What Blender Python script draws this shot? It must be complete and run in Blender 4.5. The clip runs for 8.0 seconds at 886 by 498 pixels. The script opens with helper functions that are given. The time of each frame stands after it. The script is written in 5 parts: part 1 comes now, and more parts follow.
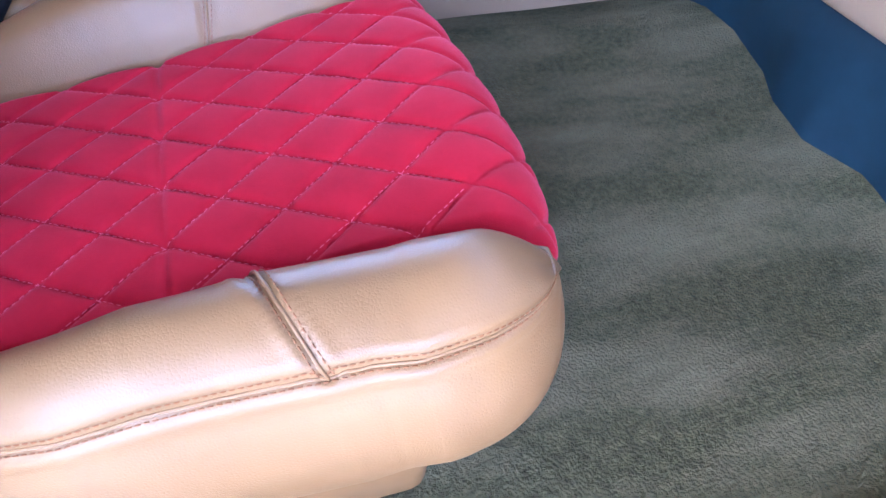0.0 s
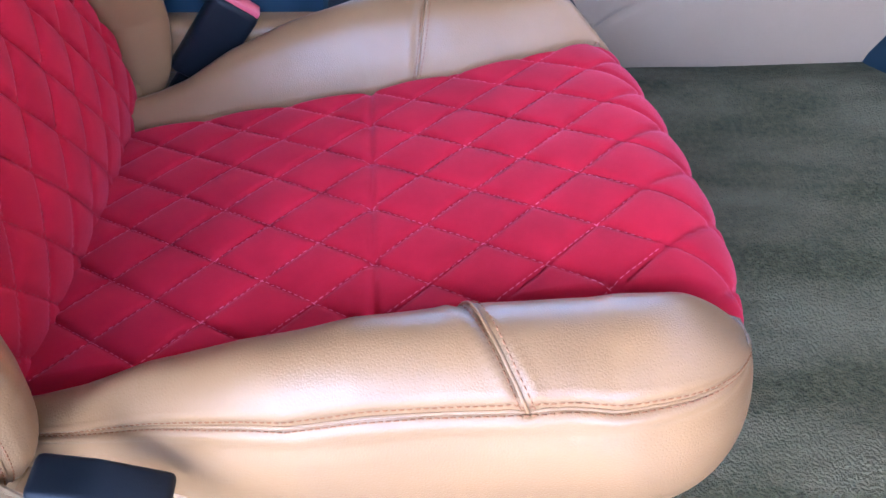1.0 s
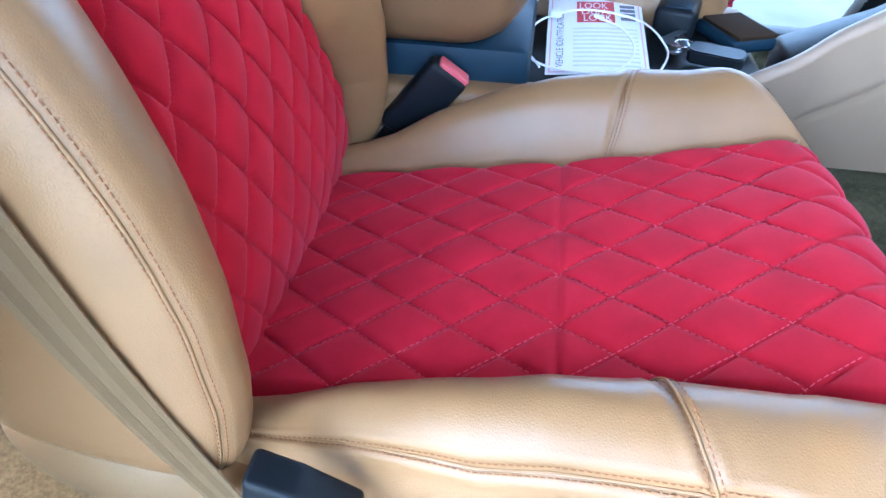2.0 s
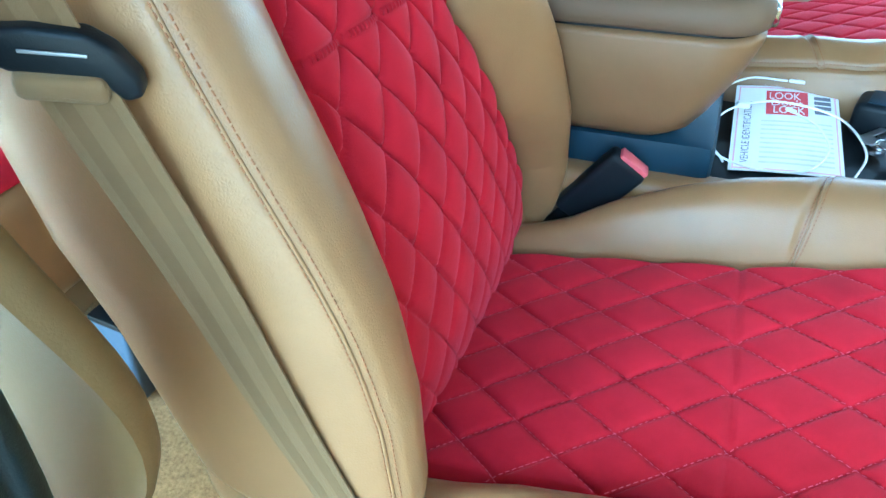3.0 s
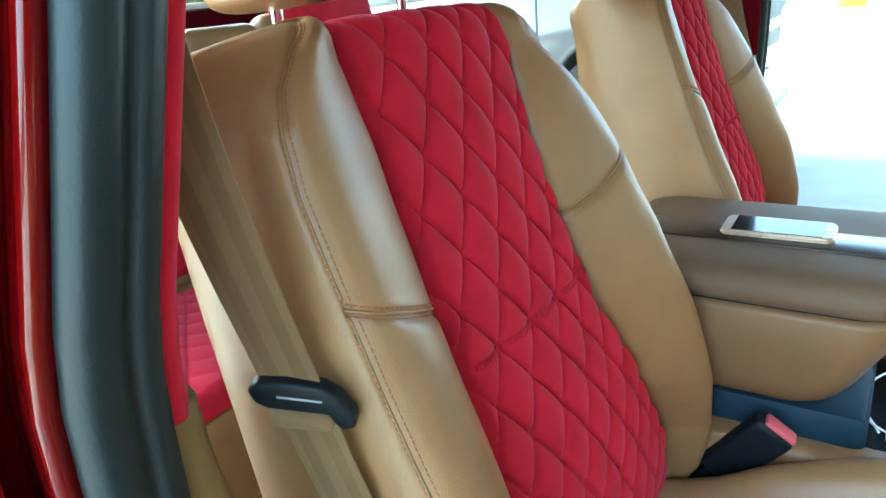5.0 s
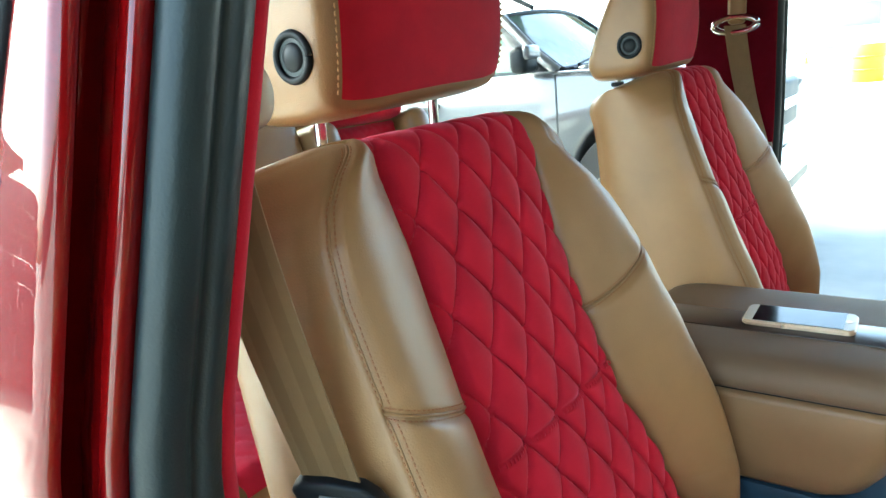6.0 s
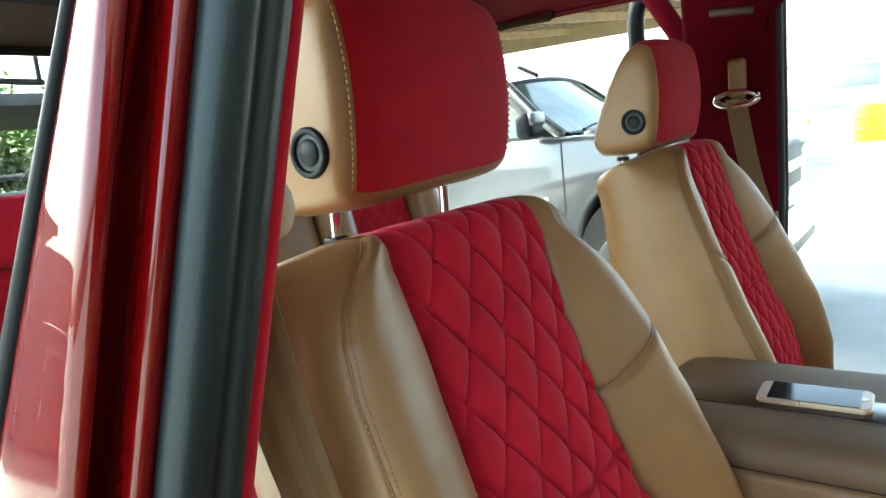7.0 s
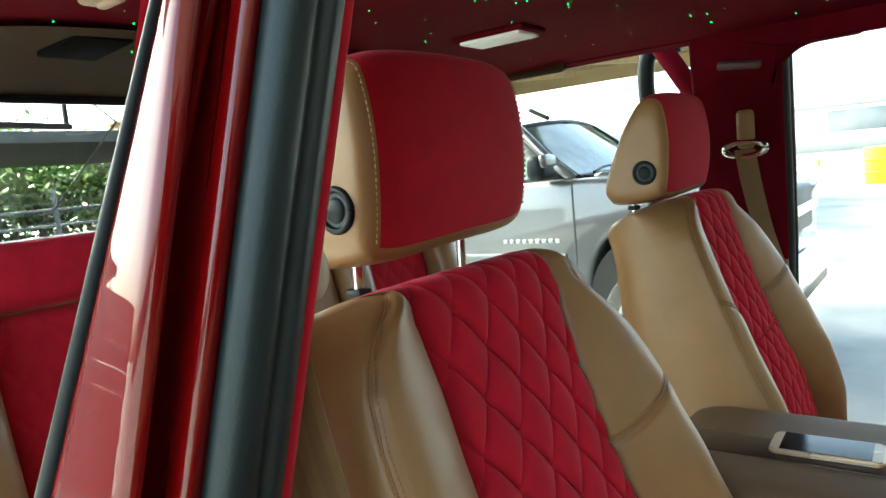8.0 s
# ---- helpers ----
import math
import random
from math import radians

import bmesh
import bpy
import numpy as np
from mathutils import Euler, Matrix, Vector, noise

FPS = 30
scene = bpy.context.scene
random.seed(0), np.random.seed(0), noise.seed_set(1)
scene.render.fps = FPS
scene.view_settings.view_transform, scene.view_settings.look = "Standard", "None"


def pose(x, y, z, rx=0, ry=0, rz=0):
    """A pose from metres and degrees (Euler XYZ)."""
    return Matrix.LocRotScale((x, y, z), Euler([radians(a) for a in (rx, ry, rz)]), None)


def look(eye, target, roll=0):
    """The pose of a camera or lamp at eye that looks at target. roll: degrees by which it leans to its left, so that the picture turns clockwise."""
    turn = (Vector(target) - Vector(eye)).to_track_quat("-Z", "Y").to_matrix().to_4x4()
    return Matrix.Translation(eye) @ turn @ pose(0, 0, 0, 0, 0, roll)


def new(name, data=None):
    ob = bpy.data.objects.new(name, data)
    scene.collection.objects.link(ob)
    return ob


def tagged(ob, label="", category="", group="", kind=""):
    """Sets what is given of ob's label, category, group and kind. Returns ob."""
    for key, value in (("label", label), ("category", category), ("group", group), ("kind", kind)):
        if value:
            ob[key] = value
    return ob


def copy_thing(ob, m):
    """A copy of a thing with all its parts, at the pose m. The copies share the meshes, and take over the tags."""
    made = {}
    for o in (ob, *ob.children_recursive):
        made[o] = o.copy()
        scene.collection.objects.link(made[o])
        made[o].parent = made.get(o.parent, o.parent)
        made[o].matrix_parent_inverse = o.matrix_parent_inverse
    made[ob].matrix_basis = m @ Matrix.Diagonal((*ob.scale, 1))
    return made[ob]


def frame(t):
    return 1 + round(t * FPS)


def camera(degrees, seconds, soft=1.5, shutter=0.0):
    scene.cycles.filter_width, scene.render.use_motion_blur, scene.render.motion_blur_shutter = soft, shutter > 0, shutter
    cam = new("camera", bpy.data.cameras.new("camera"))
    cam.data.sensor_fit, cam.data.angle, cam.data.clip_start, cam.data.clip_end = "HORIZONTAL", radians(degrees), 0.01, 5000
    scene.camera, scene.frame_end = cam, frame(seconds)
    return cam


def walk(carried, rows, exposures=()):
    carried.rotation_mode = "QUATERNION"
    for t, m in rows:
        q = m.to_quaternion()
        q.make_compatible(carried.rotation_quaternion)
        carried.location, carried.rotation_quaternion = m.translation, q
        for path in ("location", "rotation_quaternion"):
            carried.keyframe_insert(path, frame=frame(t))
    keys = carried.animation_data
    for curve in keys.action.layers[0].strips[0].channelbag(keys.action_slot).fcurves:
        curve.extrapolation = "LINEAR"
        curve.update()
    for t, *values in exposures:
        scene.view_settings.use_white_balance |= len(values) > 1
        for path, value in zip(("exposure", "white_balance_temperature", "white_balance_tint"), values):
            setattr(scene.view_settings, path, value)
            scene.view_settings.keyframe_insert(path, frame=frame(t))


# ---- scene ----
cam = camera(65.5, 8.0)
EXPOSURE = [(0.0, 4.9, 4950, 16), (1.7, 4.95, 5050, 4), (3.0, 5.2, 4900, -26), (4.5, 4.85, 5400, -24), (6.5, 4.4, 6350, -16), (8.0, 3.85, 6800, -16)]
PATH = [
    (0, (0.5757, -0.5090, 1.3120), (1.0546, 0.8102, -0.1129), 3.80),
    (0.5, (0.5445, -0.5080, 1.3231), (0.8997, 0.8720, -0.0803), 3.64),
    (1, (0.5106, -0.5110, 1.3419), (0.6773, 0.9204, -0.0449), 2.64),
    (1.5, (0.4807, -0.5340, 1.3491), (0.4759, 0.9628, 0.0226), 2.53),
    (1.7, (0.4699, -0.5380, 1.3470), (0.3857, 0.9922, 0.0619), 2.22),
    (2.8, (0.4230, -0.5300, 1.4169), (-0.1004, 0.9715, 0.2037), -1.03),
    (3, (0.4182, -0.5300, 1.4244), (-0.1906, 0.9605, 0.2380), -1.65),
    (3.5, (0.4440, -0.5550, 1.4701), (-0.3773, 0.9228, 0.4016), -3.68),
    (4, (0.4386, -0.5610, 1.5048), (-0.5133, 0.9284, 0.5690), -3.79),
    (4.5, (0.4405, -0.5650, 1.5270), (-0.5939, 0.9355, 0.7034), -4.75),
    (5, (0.4431, -0.5670, 1.5524), (-0.6350, 0.9645, 0.8507), -5.29),
    (5.2, (0.4433, -0.5640, 1.5705), (-0.6551, 0.9617, 0.8882), -4.84),
    (6.3, (0.4539, -0.5980, 1.5966), (-0.7005, 0.9736, 1.1521), -5.81),
    (6.5, (0.4481, -0.5880, 1.6051), (-0.7072, 0.9900, 1.1865), -6.01),
    (7, (0.4538, -0.5960, 1.6187), (-0.7208, 0.9881, 1.2856), -5.86),
    (7.5, (0.4556, -0.6050, 1.6310), (-0.7358, 0.9787, 1.3616), -5.49),
    (8, (0.4628, -0.6210, 1.6397), (-0.7354, 0.9649, 1.4178), -5.41),
]
walk(cam, [(t, look(e, a, r)) for t, e, a, r in PATH], EXPOSURE)

# ---- world and light ----
world = bpy.data.worlds.new("daylight")
scene.world = world
world.use_nodes = True
wn = world.node_tree.nodes
sky = wn.new("ShaderNodeTexSky")
sky.sky_type = "NISHITA"
sky.sun_disc = False
sky.sun_elevation = radians(53)
sky.sun_rotation = math.atan2(-9, -1)
sky.dust_density = 5.0
sky.air_density = 0.6
sky.ozone_density = 0.6
wn["Background"].inputs["Strength"].default_value = 0.15
world.node_tree.links.new(sky.outputs["Color"], wn["Background"].inputs["Color"])

sun_data = bpy.data.lights.new("sun", "SUN")
sun_data.energy = 3.4
sun_data.angle = radians(6)
sun_data.color = (1.0, 0.95, 0.88)
sun = new("sun", sun_data)
sun.matrix_world = look((-9, -1, 12), (0, 0, 0))


# ---- materials ----
def mat(name, color, rough=0.5, metal=0.0, spec=0.5, vary=0.12, scale=30.0, bump=0.0, bump_scale=200.0, kind="noise",
        sheen=0.0, coat=0.0, coat_rough=0.05, rough_vary=0.08, stain=0.0, stain_scale=3.0, stain_color=None, emit=None, emit_strength=0.0, streak=None, depth=0.0012, ior=1.45):
    m = bpy.data.materials.new(name)
    m.use_nodes = True
    nt = m.node_tree
    n, l = nt.nodes, nt.links
    p = n["Principled BSDF"]
    tc = n.new("ShaderNodeTexCoord")
    co = tc.outputs["Object"]
    no = n.new("ShaderNodeTexNoise")
    no.inputs["Scale"].default_value = scale
    no.inputs["Detail"].default_value = 6
    l.new(co, no.inputs["Vector"])
    ramp = n.new("ShaderNodeMapRange")
    ramp.inputs["From Min"].default_value = 0.25
    ramp.inputs["From Max"].default_value = 0.75
    ramp.inputs["To Min"].default_value = 1 - vary
    ramp.inputs["To Max"].default_value = 1 + vary
    l.new(no.outputs["Fac"], ramp.inputs["Value"])
    mul = n.new("ShaderNodeVectorMath")
    mul.operation = "SCALE"
    mul.inputs[0].default_value = color[:3]
    l.new(ramp.outputs["Result"], mul.inputs["Scale"])
    out = mul.outputs["Vector"]
    if stain:
        st = n.new("ShaderNodeTexNoise")
        st.inputs["Scale"].default_value = stain_scale
        st.inputs["Detail"].default_value = 4
        if streak:
            mp = n.new("ShaderNodeMapping")
            mp.inputs["Rotation"].default_value = (0, 0, radians(streak[0]))
            mp.inputs["Scale"].default_value = (1.0, streak[1], 1.0)
            l.new(co, mp.inputs["Vector"])
            l.new(mp.outputs["Vector"], st.inputs["Vector"])
        else:
            l.new(co, st.inputs["Vector"])
        sr = n.new("ShaderNodeMapRange")
        sr.inputs["From Min"].default_value = 0.42
        sr.inputs["From Max"].default_value = 0.68
        sr.inputs["To Max"].default_value = stain
        l.new(st.outputs["Fac"], sr.inputs["Value"])
        mx = n.new("ShaderNodeMix")
        mx.data_type = "RGBA"
        l.new(sr.outputs["Result"], mx.inputs["Factor"])
        l.new(out, mx.inputs["A"])
        c = stain_color or tuple(v * 0.5 for v in color[:3])
        mx.inputs["B"].default_value = (*c[:3], 1)
        out = mx.outputs["Result"]
    l.new(out, p.inputs["Base Color"])
    rr = n.new("ShaderNodeMapRange")
    rr.inputs["To Min"].default_value = max(0.02, rough - rough_vary)
    rr.inputs["To Max"].default_value = min(1, rough + rough_vary)
    l.new(no.outputs["Fac"], rr.inputs["Value"])
    l.new(rr.outputs["Result"], p.inputs["Roughness"])
    p.inputs["Metallic"].default_value = metal
    p.inputs["IOR"].default_value = ior
    p.inputs["Specular IOR Level"].default_value = spec
    p.inputs["Sheen Weight"].default_value = sheen
    p.inputs["Sheen Roughness"].default_value = 0.4
    p.inputs["Coat Weight"].default_value = coat
    p.inputs["Coat Roughness"].default_value = coat_rough
    p.inputs["Coat IOR"].default_value = 1.48
    if sheen:
        p.inputs["Sheen Tint"].default_value = (min(1, color[0] * 2.2), min(1, color[1] * 2.2 + 0.18), min(1, color[2] * 2.2 + 0.24), 1)
    if bump:
        if kind == "cells":
            b = n.new("ShaderNodeTexVoronoi")
            b.feature = "DISTANCE_TO_EDGE"
            src = b.outputs["Distance"]
        elif kind == "weave":
            b = n.new("ShaderNodeTexWave")
            src = b.outputs["Fac"]
        else:
            b = n.new("ShaderNodeTexNoise")
            b.inputs["Detail"].default_value = 3
            src = b.outputs["Fac"]
        b.inputs["Scale"].default_value = bump_scale
        l.new(co, b.inputs["Vector"])
        bu = n.new("ShaderNodeBump")
        bu.inputs["Strength"].default_value = min(1, bump)
        bu.inputs["Distance"].default_value = depth
        l.new(src, bu.inputs["Height"])
        l.new(bu.outputs["Normal"], p.inputs["Normal"])
    if emit:
        p.inputs["Emission Color"].default_value = (*emit, 1)
        p.inputs["Emission Strength"].default_value = emit_strength
    return m


def clear_glass(name, tint=(0.9, 0.95, 0.93), rough=0.0):
    m = bpy.data.materials.new(name)
    m.use_nodes = True
    p = m.node_tree.nodes["Principled BSDF"]
    p.inputs["Base Color"].default_value = (*tint, 1)
    p.inputs["Roughness"].default_value = rough
    p.inputs["Transmission Weight"].default_value = 1.0
    p.inputs["IOR"].default_value = 1.45
    return m


TAN = (0.250, 0.139, 0.059)
LEATHER = mat("tan_leather", TAN, rough=0.36, vary=0.10, scale=14, bump=0.22, bump_scale=420, kind="cells", spec=0.5, rough_vary=0.06, stain=0.25, stain_scale=5, stain_color=(0.205, 0.115, 0.048))
VINYL = mat("tan_vinyl_trim", (0.235, 0.145, 0.066), rough=0.45, vary=0.06, scale=9, bump=0.2, bump_scale=600, spec=0.4)
TRIMTAN = mat("olive_tan_plastic", (0.150, 0.094, 0.034), rough=0.5, vary=0.06, scale=9, bump=0.2, bump_scale=600, spec=0.35)
MAUVE = mat("mauve_plastic", (0.085, 0.045, 0.045), rough=0.5, vary=0.05, scale=8)
COVER = mat("pale_grey_plastic", (0.42, 0.38, 0.30), rough=0.42, vary=0.05, scale=12, bump=0.12, bump_scale=700, spec=0.4)
PALE = mat("pale_tan_plastic", (0.33, 0.245, 0.17), rough=0.48, vary=0.05, scale=8, bump=0.15, bump_scale=700, spec=0.4)
CONSOLE = mat("taupe_leather", (0.130, 0.082, 0.047), rough=0.6, spec=0.3, vary=0.08, scale=12, bump=0.25, bump_scale=450, kind="cells")
# darker copy of LEATHER: the seat's shade on the console box is in it
BOXTAN = mat("shaded_tan_leather", (0.185, 0.102, 0.044), rough=0.45, vary=0.10, scale=14, bump=0.25, bump_scale=420, kind="cells", spec=0.4)
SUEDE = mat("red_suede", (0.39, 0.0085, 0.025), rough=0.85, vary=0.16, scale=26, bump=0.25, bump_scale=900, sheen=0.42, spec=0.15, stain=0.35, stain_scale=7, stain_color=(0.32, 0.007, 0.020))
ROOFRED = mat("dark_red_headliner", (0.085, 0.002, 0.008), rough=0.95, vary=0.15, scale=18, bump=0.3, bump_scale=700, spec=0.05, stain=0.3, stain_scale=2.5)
THREAD = mat("tan_thread", (0.42, 0.24, 0.10), rough=0.7, vary=0.1, scale=200)
REDTHREAD = mat("pink_thread", (0.62, 0.085, 0.14), rough=0.7, vary=0.1, scale=200)
THREADRED = mat("red_thread", (0.33, 0.012, 0.028), rough=0.7, vary=0.1, scale=200)
DARKTHREAD = mat("red_brown_thread", (0.238, 0.098, 0.036), rough=0.7, vary=0.1, scale=200)
WEB = mat("tan_belt_webbing", (0.215, 0.135, 0.060), rough=0.6, vary=0.08, scale=60, bump=0.6, bump_scale=900, kind="weave", sheen=0.2)
WEBDARK = mat("tan_belt_band", (0.188, 0.117, 0.051), rough=0.6, vary=0.08, scale=60, bump=0.6, bump_scale=900, kind="weave")
BLACK = mat("black_plastic", (0.008, 0.0105, 0.013), rough=0.42, spec=0.2, vary=0.15, scale=40, bump=0.15, bump_scale=800)
# the blue in this black carries lens flare over dark plastic
TRAYBLACK = mat("bluish_black", (0.010, 0.026, 0.042), rough=0.5, spec=0.22, vary=0.15, scale=30, bump=0.2, bump_scale=600)
RUBBER = mat("green_black_rubber", (0.010, 0.018, 0.020), rough=0.42, spec=0.38, vary=0.18, scale=12, bump=0.2, bump_scale=500, stain=0.4, stain_scale=6, stain_color=(0.014, 0.024, 0.024))
PAINT = mat("candy_red_paint", (0.125, 0.0003, 0.0014), rough=0.5, spec=0.04, vary=0.08, scale=300, coat=1.0, coat_rough=0.015, rough_vary=0.03)
SILVER = mat("silver_paint", (0.105, 0.11, 0.12), rough=0.34, metal=0.4, vary=0.04, scale=60, coat=1.0, coat_rough=0.04)
CHROME = mat("chrome", (0.75, 0.75, 0.76), rough=0.12, metal=1.0, vary=0.04, scale=30, rough_vary=0.04)
ALLOY = mat("alloy", (0.45, 0.45, 0.46), rough=0.3, metal=1.0, vary=0.06, scale=20)
CARPET = mat("olive_carpet", (0.074, 0.070, 0.038), rough=1.0, vary=0.42, scale=120, bump=1.0, bump_scale=280, spec=0.05, stain=0.8, stain_scale=4.0, stain_color=(0.155, 0.140, 0.086), sheen=0.12, streak=(35, 3.5), depth=0.006)
REARCARPET = mat("tan_carpet", (0.22, 0.15, 0.075), rough=1.0, vary=0.35, scale=220, bump=1.0, bump_scale=500, spec=0.05)
SCREEN = mat("phone_glass", (0.02, 0.022, 0.025), rough=0.1, vary=0.1, scale=20, spec=0.22)
GOLD = mat("gold_phone_case", (0.62, 0.47, 0.33), rough=0.3, metal=0.8, vary=0.03, scale=40)
BEZEL = mat("champagne_bezel", (0.50, 0.42, 0.33), rough=0.3, vary=0.03, scale=40)
WHITE = mat("white_plastic", (0.80, 0.80, 0.78), rough=0.4, vary=0.03, scale=40)
PAPER = mat("white_paper", (0.78, 0.78, 0.80), rough=0.8, vary=0.03, scale=20)
INKPINK = mat("faded_pink_ink", (0.70, 0.42, 0.45), rough=0.8, vary=0.1, scale=60)
INKRED = mat("red_ink", (0.56, 0.07, 0.09), rough=0.8, vary=0.1, scale=60)
INK = mat("black_ink", (0.16, 0.16, 0.19), rough=0.8, vary=0.1, scale=60)
INKGREY = mat("grey_ink", (0.62, 0.62, 0.69), rough=0.8, vary=0.1, scale=60)
REDBTN = mat("faded_red_button", (0.55, 0.10, 0.12), rough=0.45, vary=0.06, scale=40)
WOODSTRIP = mat("dark_brown_strip", (0.030, 0.017, 0.012), rough=0.3, vary=0.3, scale=14, coat=0.15)
STONE = mat("grey_concrete", (0.17, 0.175, 0.17), rough=0.5, vary=0.3, scale=1.3, bump=0.4, bump_scale=30, stain=0.9, stain_scale=0.7, stain_color=(0.045, 0.050, 0.053), spec=0.5)
STEEL = mat("galvanised_steel", (0.32, 0.34, 0.36), rough=0.5, metal=0.6, vary=0.12, scale=8)
DARKSTEEL = mat("dark_steel", (0.05, 0.055, 0.06), rough=0.55, metal=0.3, vary=0.2, scale=8)
SHEET = mat("cream_roof_sheet", (0.42, 0.33, 0.19), rough=0.6, vary=0.15, scale=2.0, stain=0.4, stain_scale=1.0, stain_color=(0.30, 0.23, 0.13))
TIMBER = mat("pale_timber", (0.27, 0.19, 0.10), rough=0.7, vary=0.25, scale=6)
WALLPALE = mat("pale_wall", (0.42, 0.43, 0.44), rough=0.8, vary=0.06, scale=1.5, stain=0.2, stain_scale=0.4)
WALLGREY = mat("grey_band", (0.15, 0.165, 0.175), rough=0.8, vary=0.1, scale=1.5)
YELLOW = mat("yellow_paint", (0.75, 0.44, 0.015), rough=0.5, vary=0.08, scale=5, stain=0.3, stain_scale=4)
ORANGE = mat("orange_plastic", (0.80, 0.20, 0.04), rough=0.5, vary=0.05, scale=8)
LEAF = mat("green_leaf", (0.075, 0.14, 0.025), rough=0.55, vary=0.45, scale=2.2, stain=0.5, stain_scale=0.8, stain_color=(0.14, 0.17, 0.03))
FELT = mat("black_felt", (0.004, 0.004, 0.0045), rough=1.0, vary=0.2, scale=60, spec=0.05)
BARK = mat("bark", (0.10, 0.075, 0.05), rough=0.9, vary=0.3, scale=12, bump=0.8, bump_scale=40)
TYRE = mat("tyre_rubber", (0.015, 0.015, 0.016), rough=0.75, vary=0.2, scale=20)
GLASS = clear_glass("clear_glass")
DARKWALL = mat("dark_boards", (0.05, 0.045, 0.04), rough=0.8, vary=0.25, scale=3, bump=0.4, bump_scale=12)
# mottled colour stands in for reflections and the interior behind the glass
TRUCKGLASS = mat("mottled_green_glass", (0.10, 0.15, 0.12), rough=0.06, vary=0.85, scale=2.6, spec=0.5, rough_vary=0.03)
BLOCKPANE = mat("light_block_glass", (0.006, 0.007, 0.007), rough=0.06, vary=0.05, scale=4, spec=0.4)
LAMPWHITE = mat("lamp_lens", (0.82, 0.83, 0.85), rough=0.3, vary=0.02, scale=40)
GREENLED = mat("green_pin_light", (0.02, 0.5, 0.1), rough=0.4, emit=(0.03, 1.0, 0.18), emit_strength=1.6)
BLUEGREY = mat("blue_grey_plastic", (0.07, 0.11, 0.17), rough=0.4, vary=0.08, scale=20)
BROWN = mat("brown_trim_cloth", (0.036, 0.021, 0.011), rough=0.95, spec=0.1, vary=0.12, scale=20, bump=0.3, bump_scale=600)


# ---- mesh tools ----
ORIGIN = {}


def thing(name, at, label, category, group="", kind=""):
    e = new(name)
    e.empty_display_size = 0.05
    e.location = at
    ORIGIN[e.name] = Vector(at)
    return tagged(e, label, category, group, kind)


def mesh_ob(name, verts, faces, material, parent=None, label="", smooth=True, angle=None):
    """One mesh object; vertices in world metres."""
    me = bpy.data.meshes.new(name)
    o = ORIGIN[parent.name] if parent else Vector((0, 0, 0))
    v = np.asarray(verts, float).reshape(-1, 3) - np.array(o)
    me.from_pydata(v.tolist(), [], [tuple(f) for f in faces])
    me.validate()
    if smooth:
        me.polygons.foreach_set("use_smooth", [True] * len(me.polygons))
        if angle:
            me.set_sharp_from_angle(angle=radians(angle))
    me.materials.append(material)
    me.update()
    ob = new(name, me)
    ORIGIN[ob.name] = o
    if parent:
        ob.parent = parent
    if label:
        tagged(ob, label)
    return ob


def part(name, bm, material, parent, label="", smooth=True, angle=35):
    """Links a bmesh, drawn in world metres, as one mesh under its thing."""
    me = bpy.data.meshes.new(name)
    o = ORIGIN[parent.name] if parent else Vector((0, 0, 0))
    bmesh.ops.translate(bm, verts=bm.verts, vec=-o)
    bmesh.ops.recalc_face_normals(bm, faces=bm.faces)
    bm.to_mesh(me)
    bm.free()
    if smooth:
        me.polygons.foreach_set("use_smooth", [True] * len(me.polygons))
        me.set_sharp_from_angle(angle=radians(angle))
    me.materials.append(material)
    ob = new(name, me)
    ORIGIN[ob.name] = o
    if parent:
        ob.parent = parent
    if label:
        tagged(ob, label)
    return ob


def box(center, size, bevel=0.0, m=None, seg=2):
    """A bmesh box with rounded edges, turned by m about its centre."""
    bm = bmesh.new()
    bmesh.ops.create_cube(bm, size=1)
    bmesh.ops.scale(bm, verts=bm.verts, vec=size)
    if bevel:
        bmesh.ops.bevel(bm, geom=bm.edges[:], offset=bevel, segments=seg, affect="EDGES", profile=0.5)
    if m is not None:
        bmesh.ops.transform(bm, verts=bm.verts, matrix=m.to_4x4())
    bmesh.ops.translate(bm, verts=bm.verts, vec=center)
    return bm


def cyl(a, b, r, r2=None, seg=20, bevel=0.0):
    a, b = Vector(a), Vector(b)
    d = b - a
    bm = bmesh.new()
    bmesh.ops.create_cone(bm, cap_ends=True, segments=seg, radius1=r, radius2=r if r2 is None else r2, depth=d.length)
    if bevel:
        es = [e for e in bm.edges if abs(e.verts[0].co.z - e.verts[1].co.z) < 1e-6]
        bmesh.ops.bevel(bm, geom=es, offset=bevel, segments=2, affect="EDGES", profile=0.5)
    bmesh.ops.transform(bm, verts=bm.verts, matrix=d.to_track_quat("Z", "Y").to_matrix().to_4x4())
    bmesh.ops.translate(bm, verts=bm.verts, vec=(a + b) / 2)
    return bm


def join(*bms):
    out = bmesh.new()
    for b in bms:
        me = bpy.data.meshes.new("join")
        b.to_mesh(me)
        b.free()
        out.from_mesh(me)
        bpy.data.meshes.remove(me)
    return out


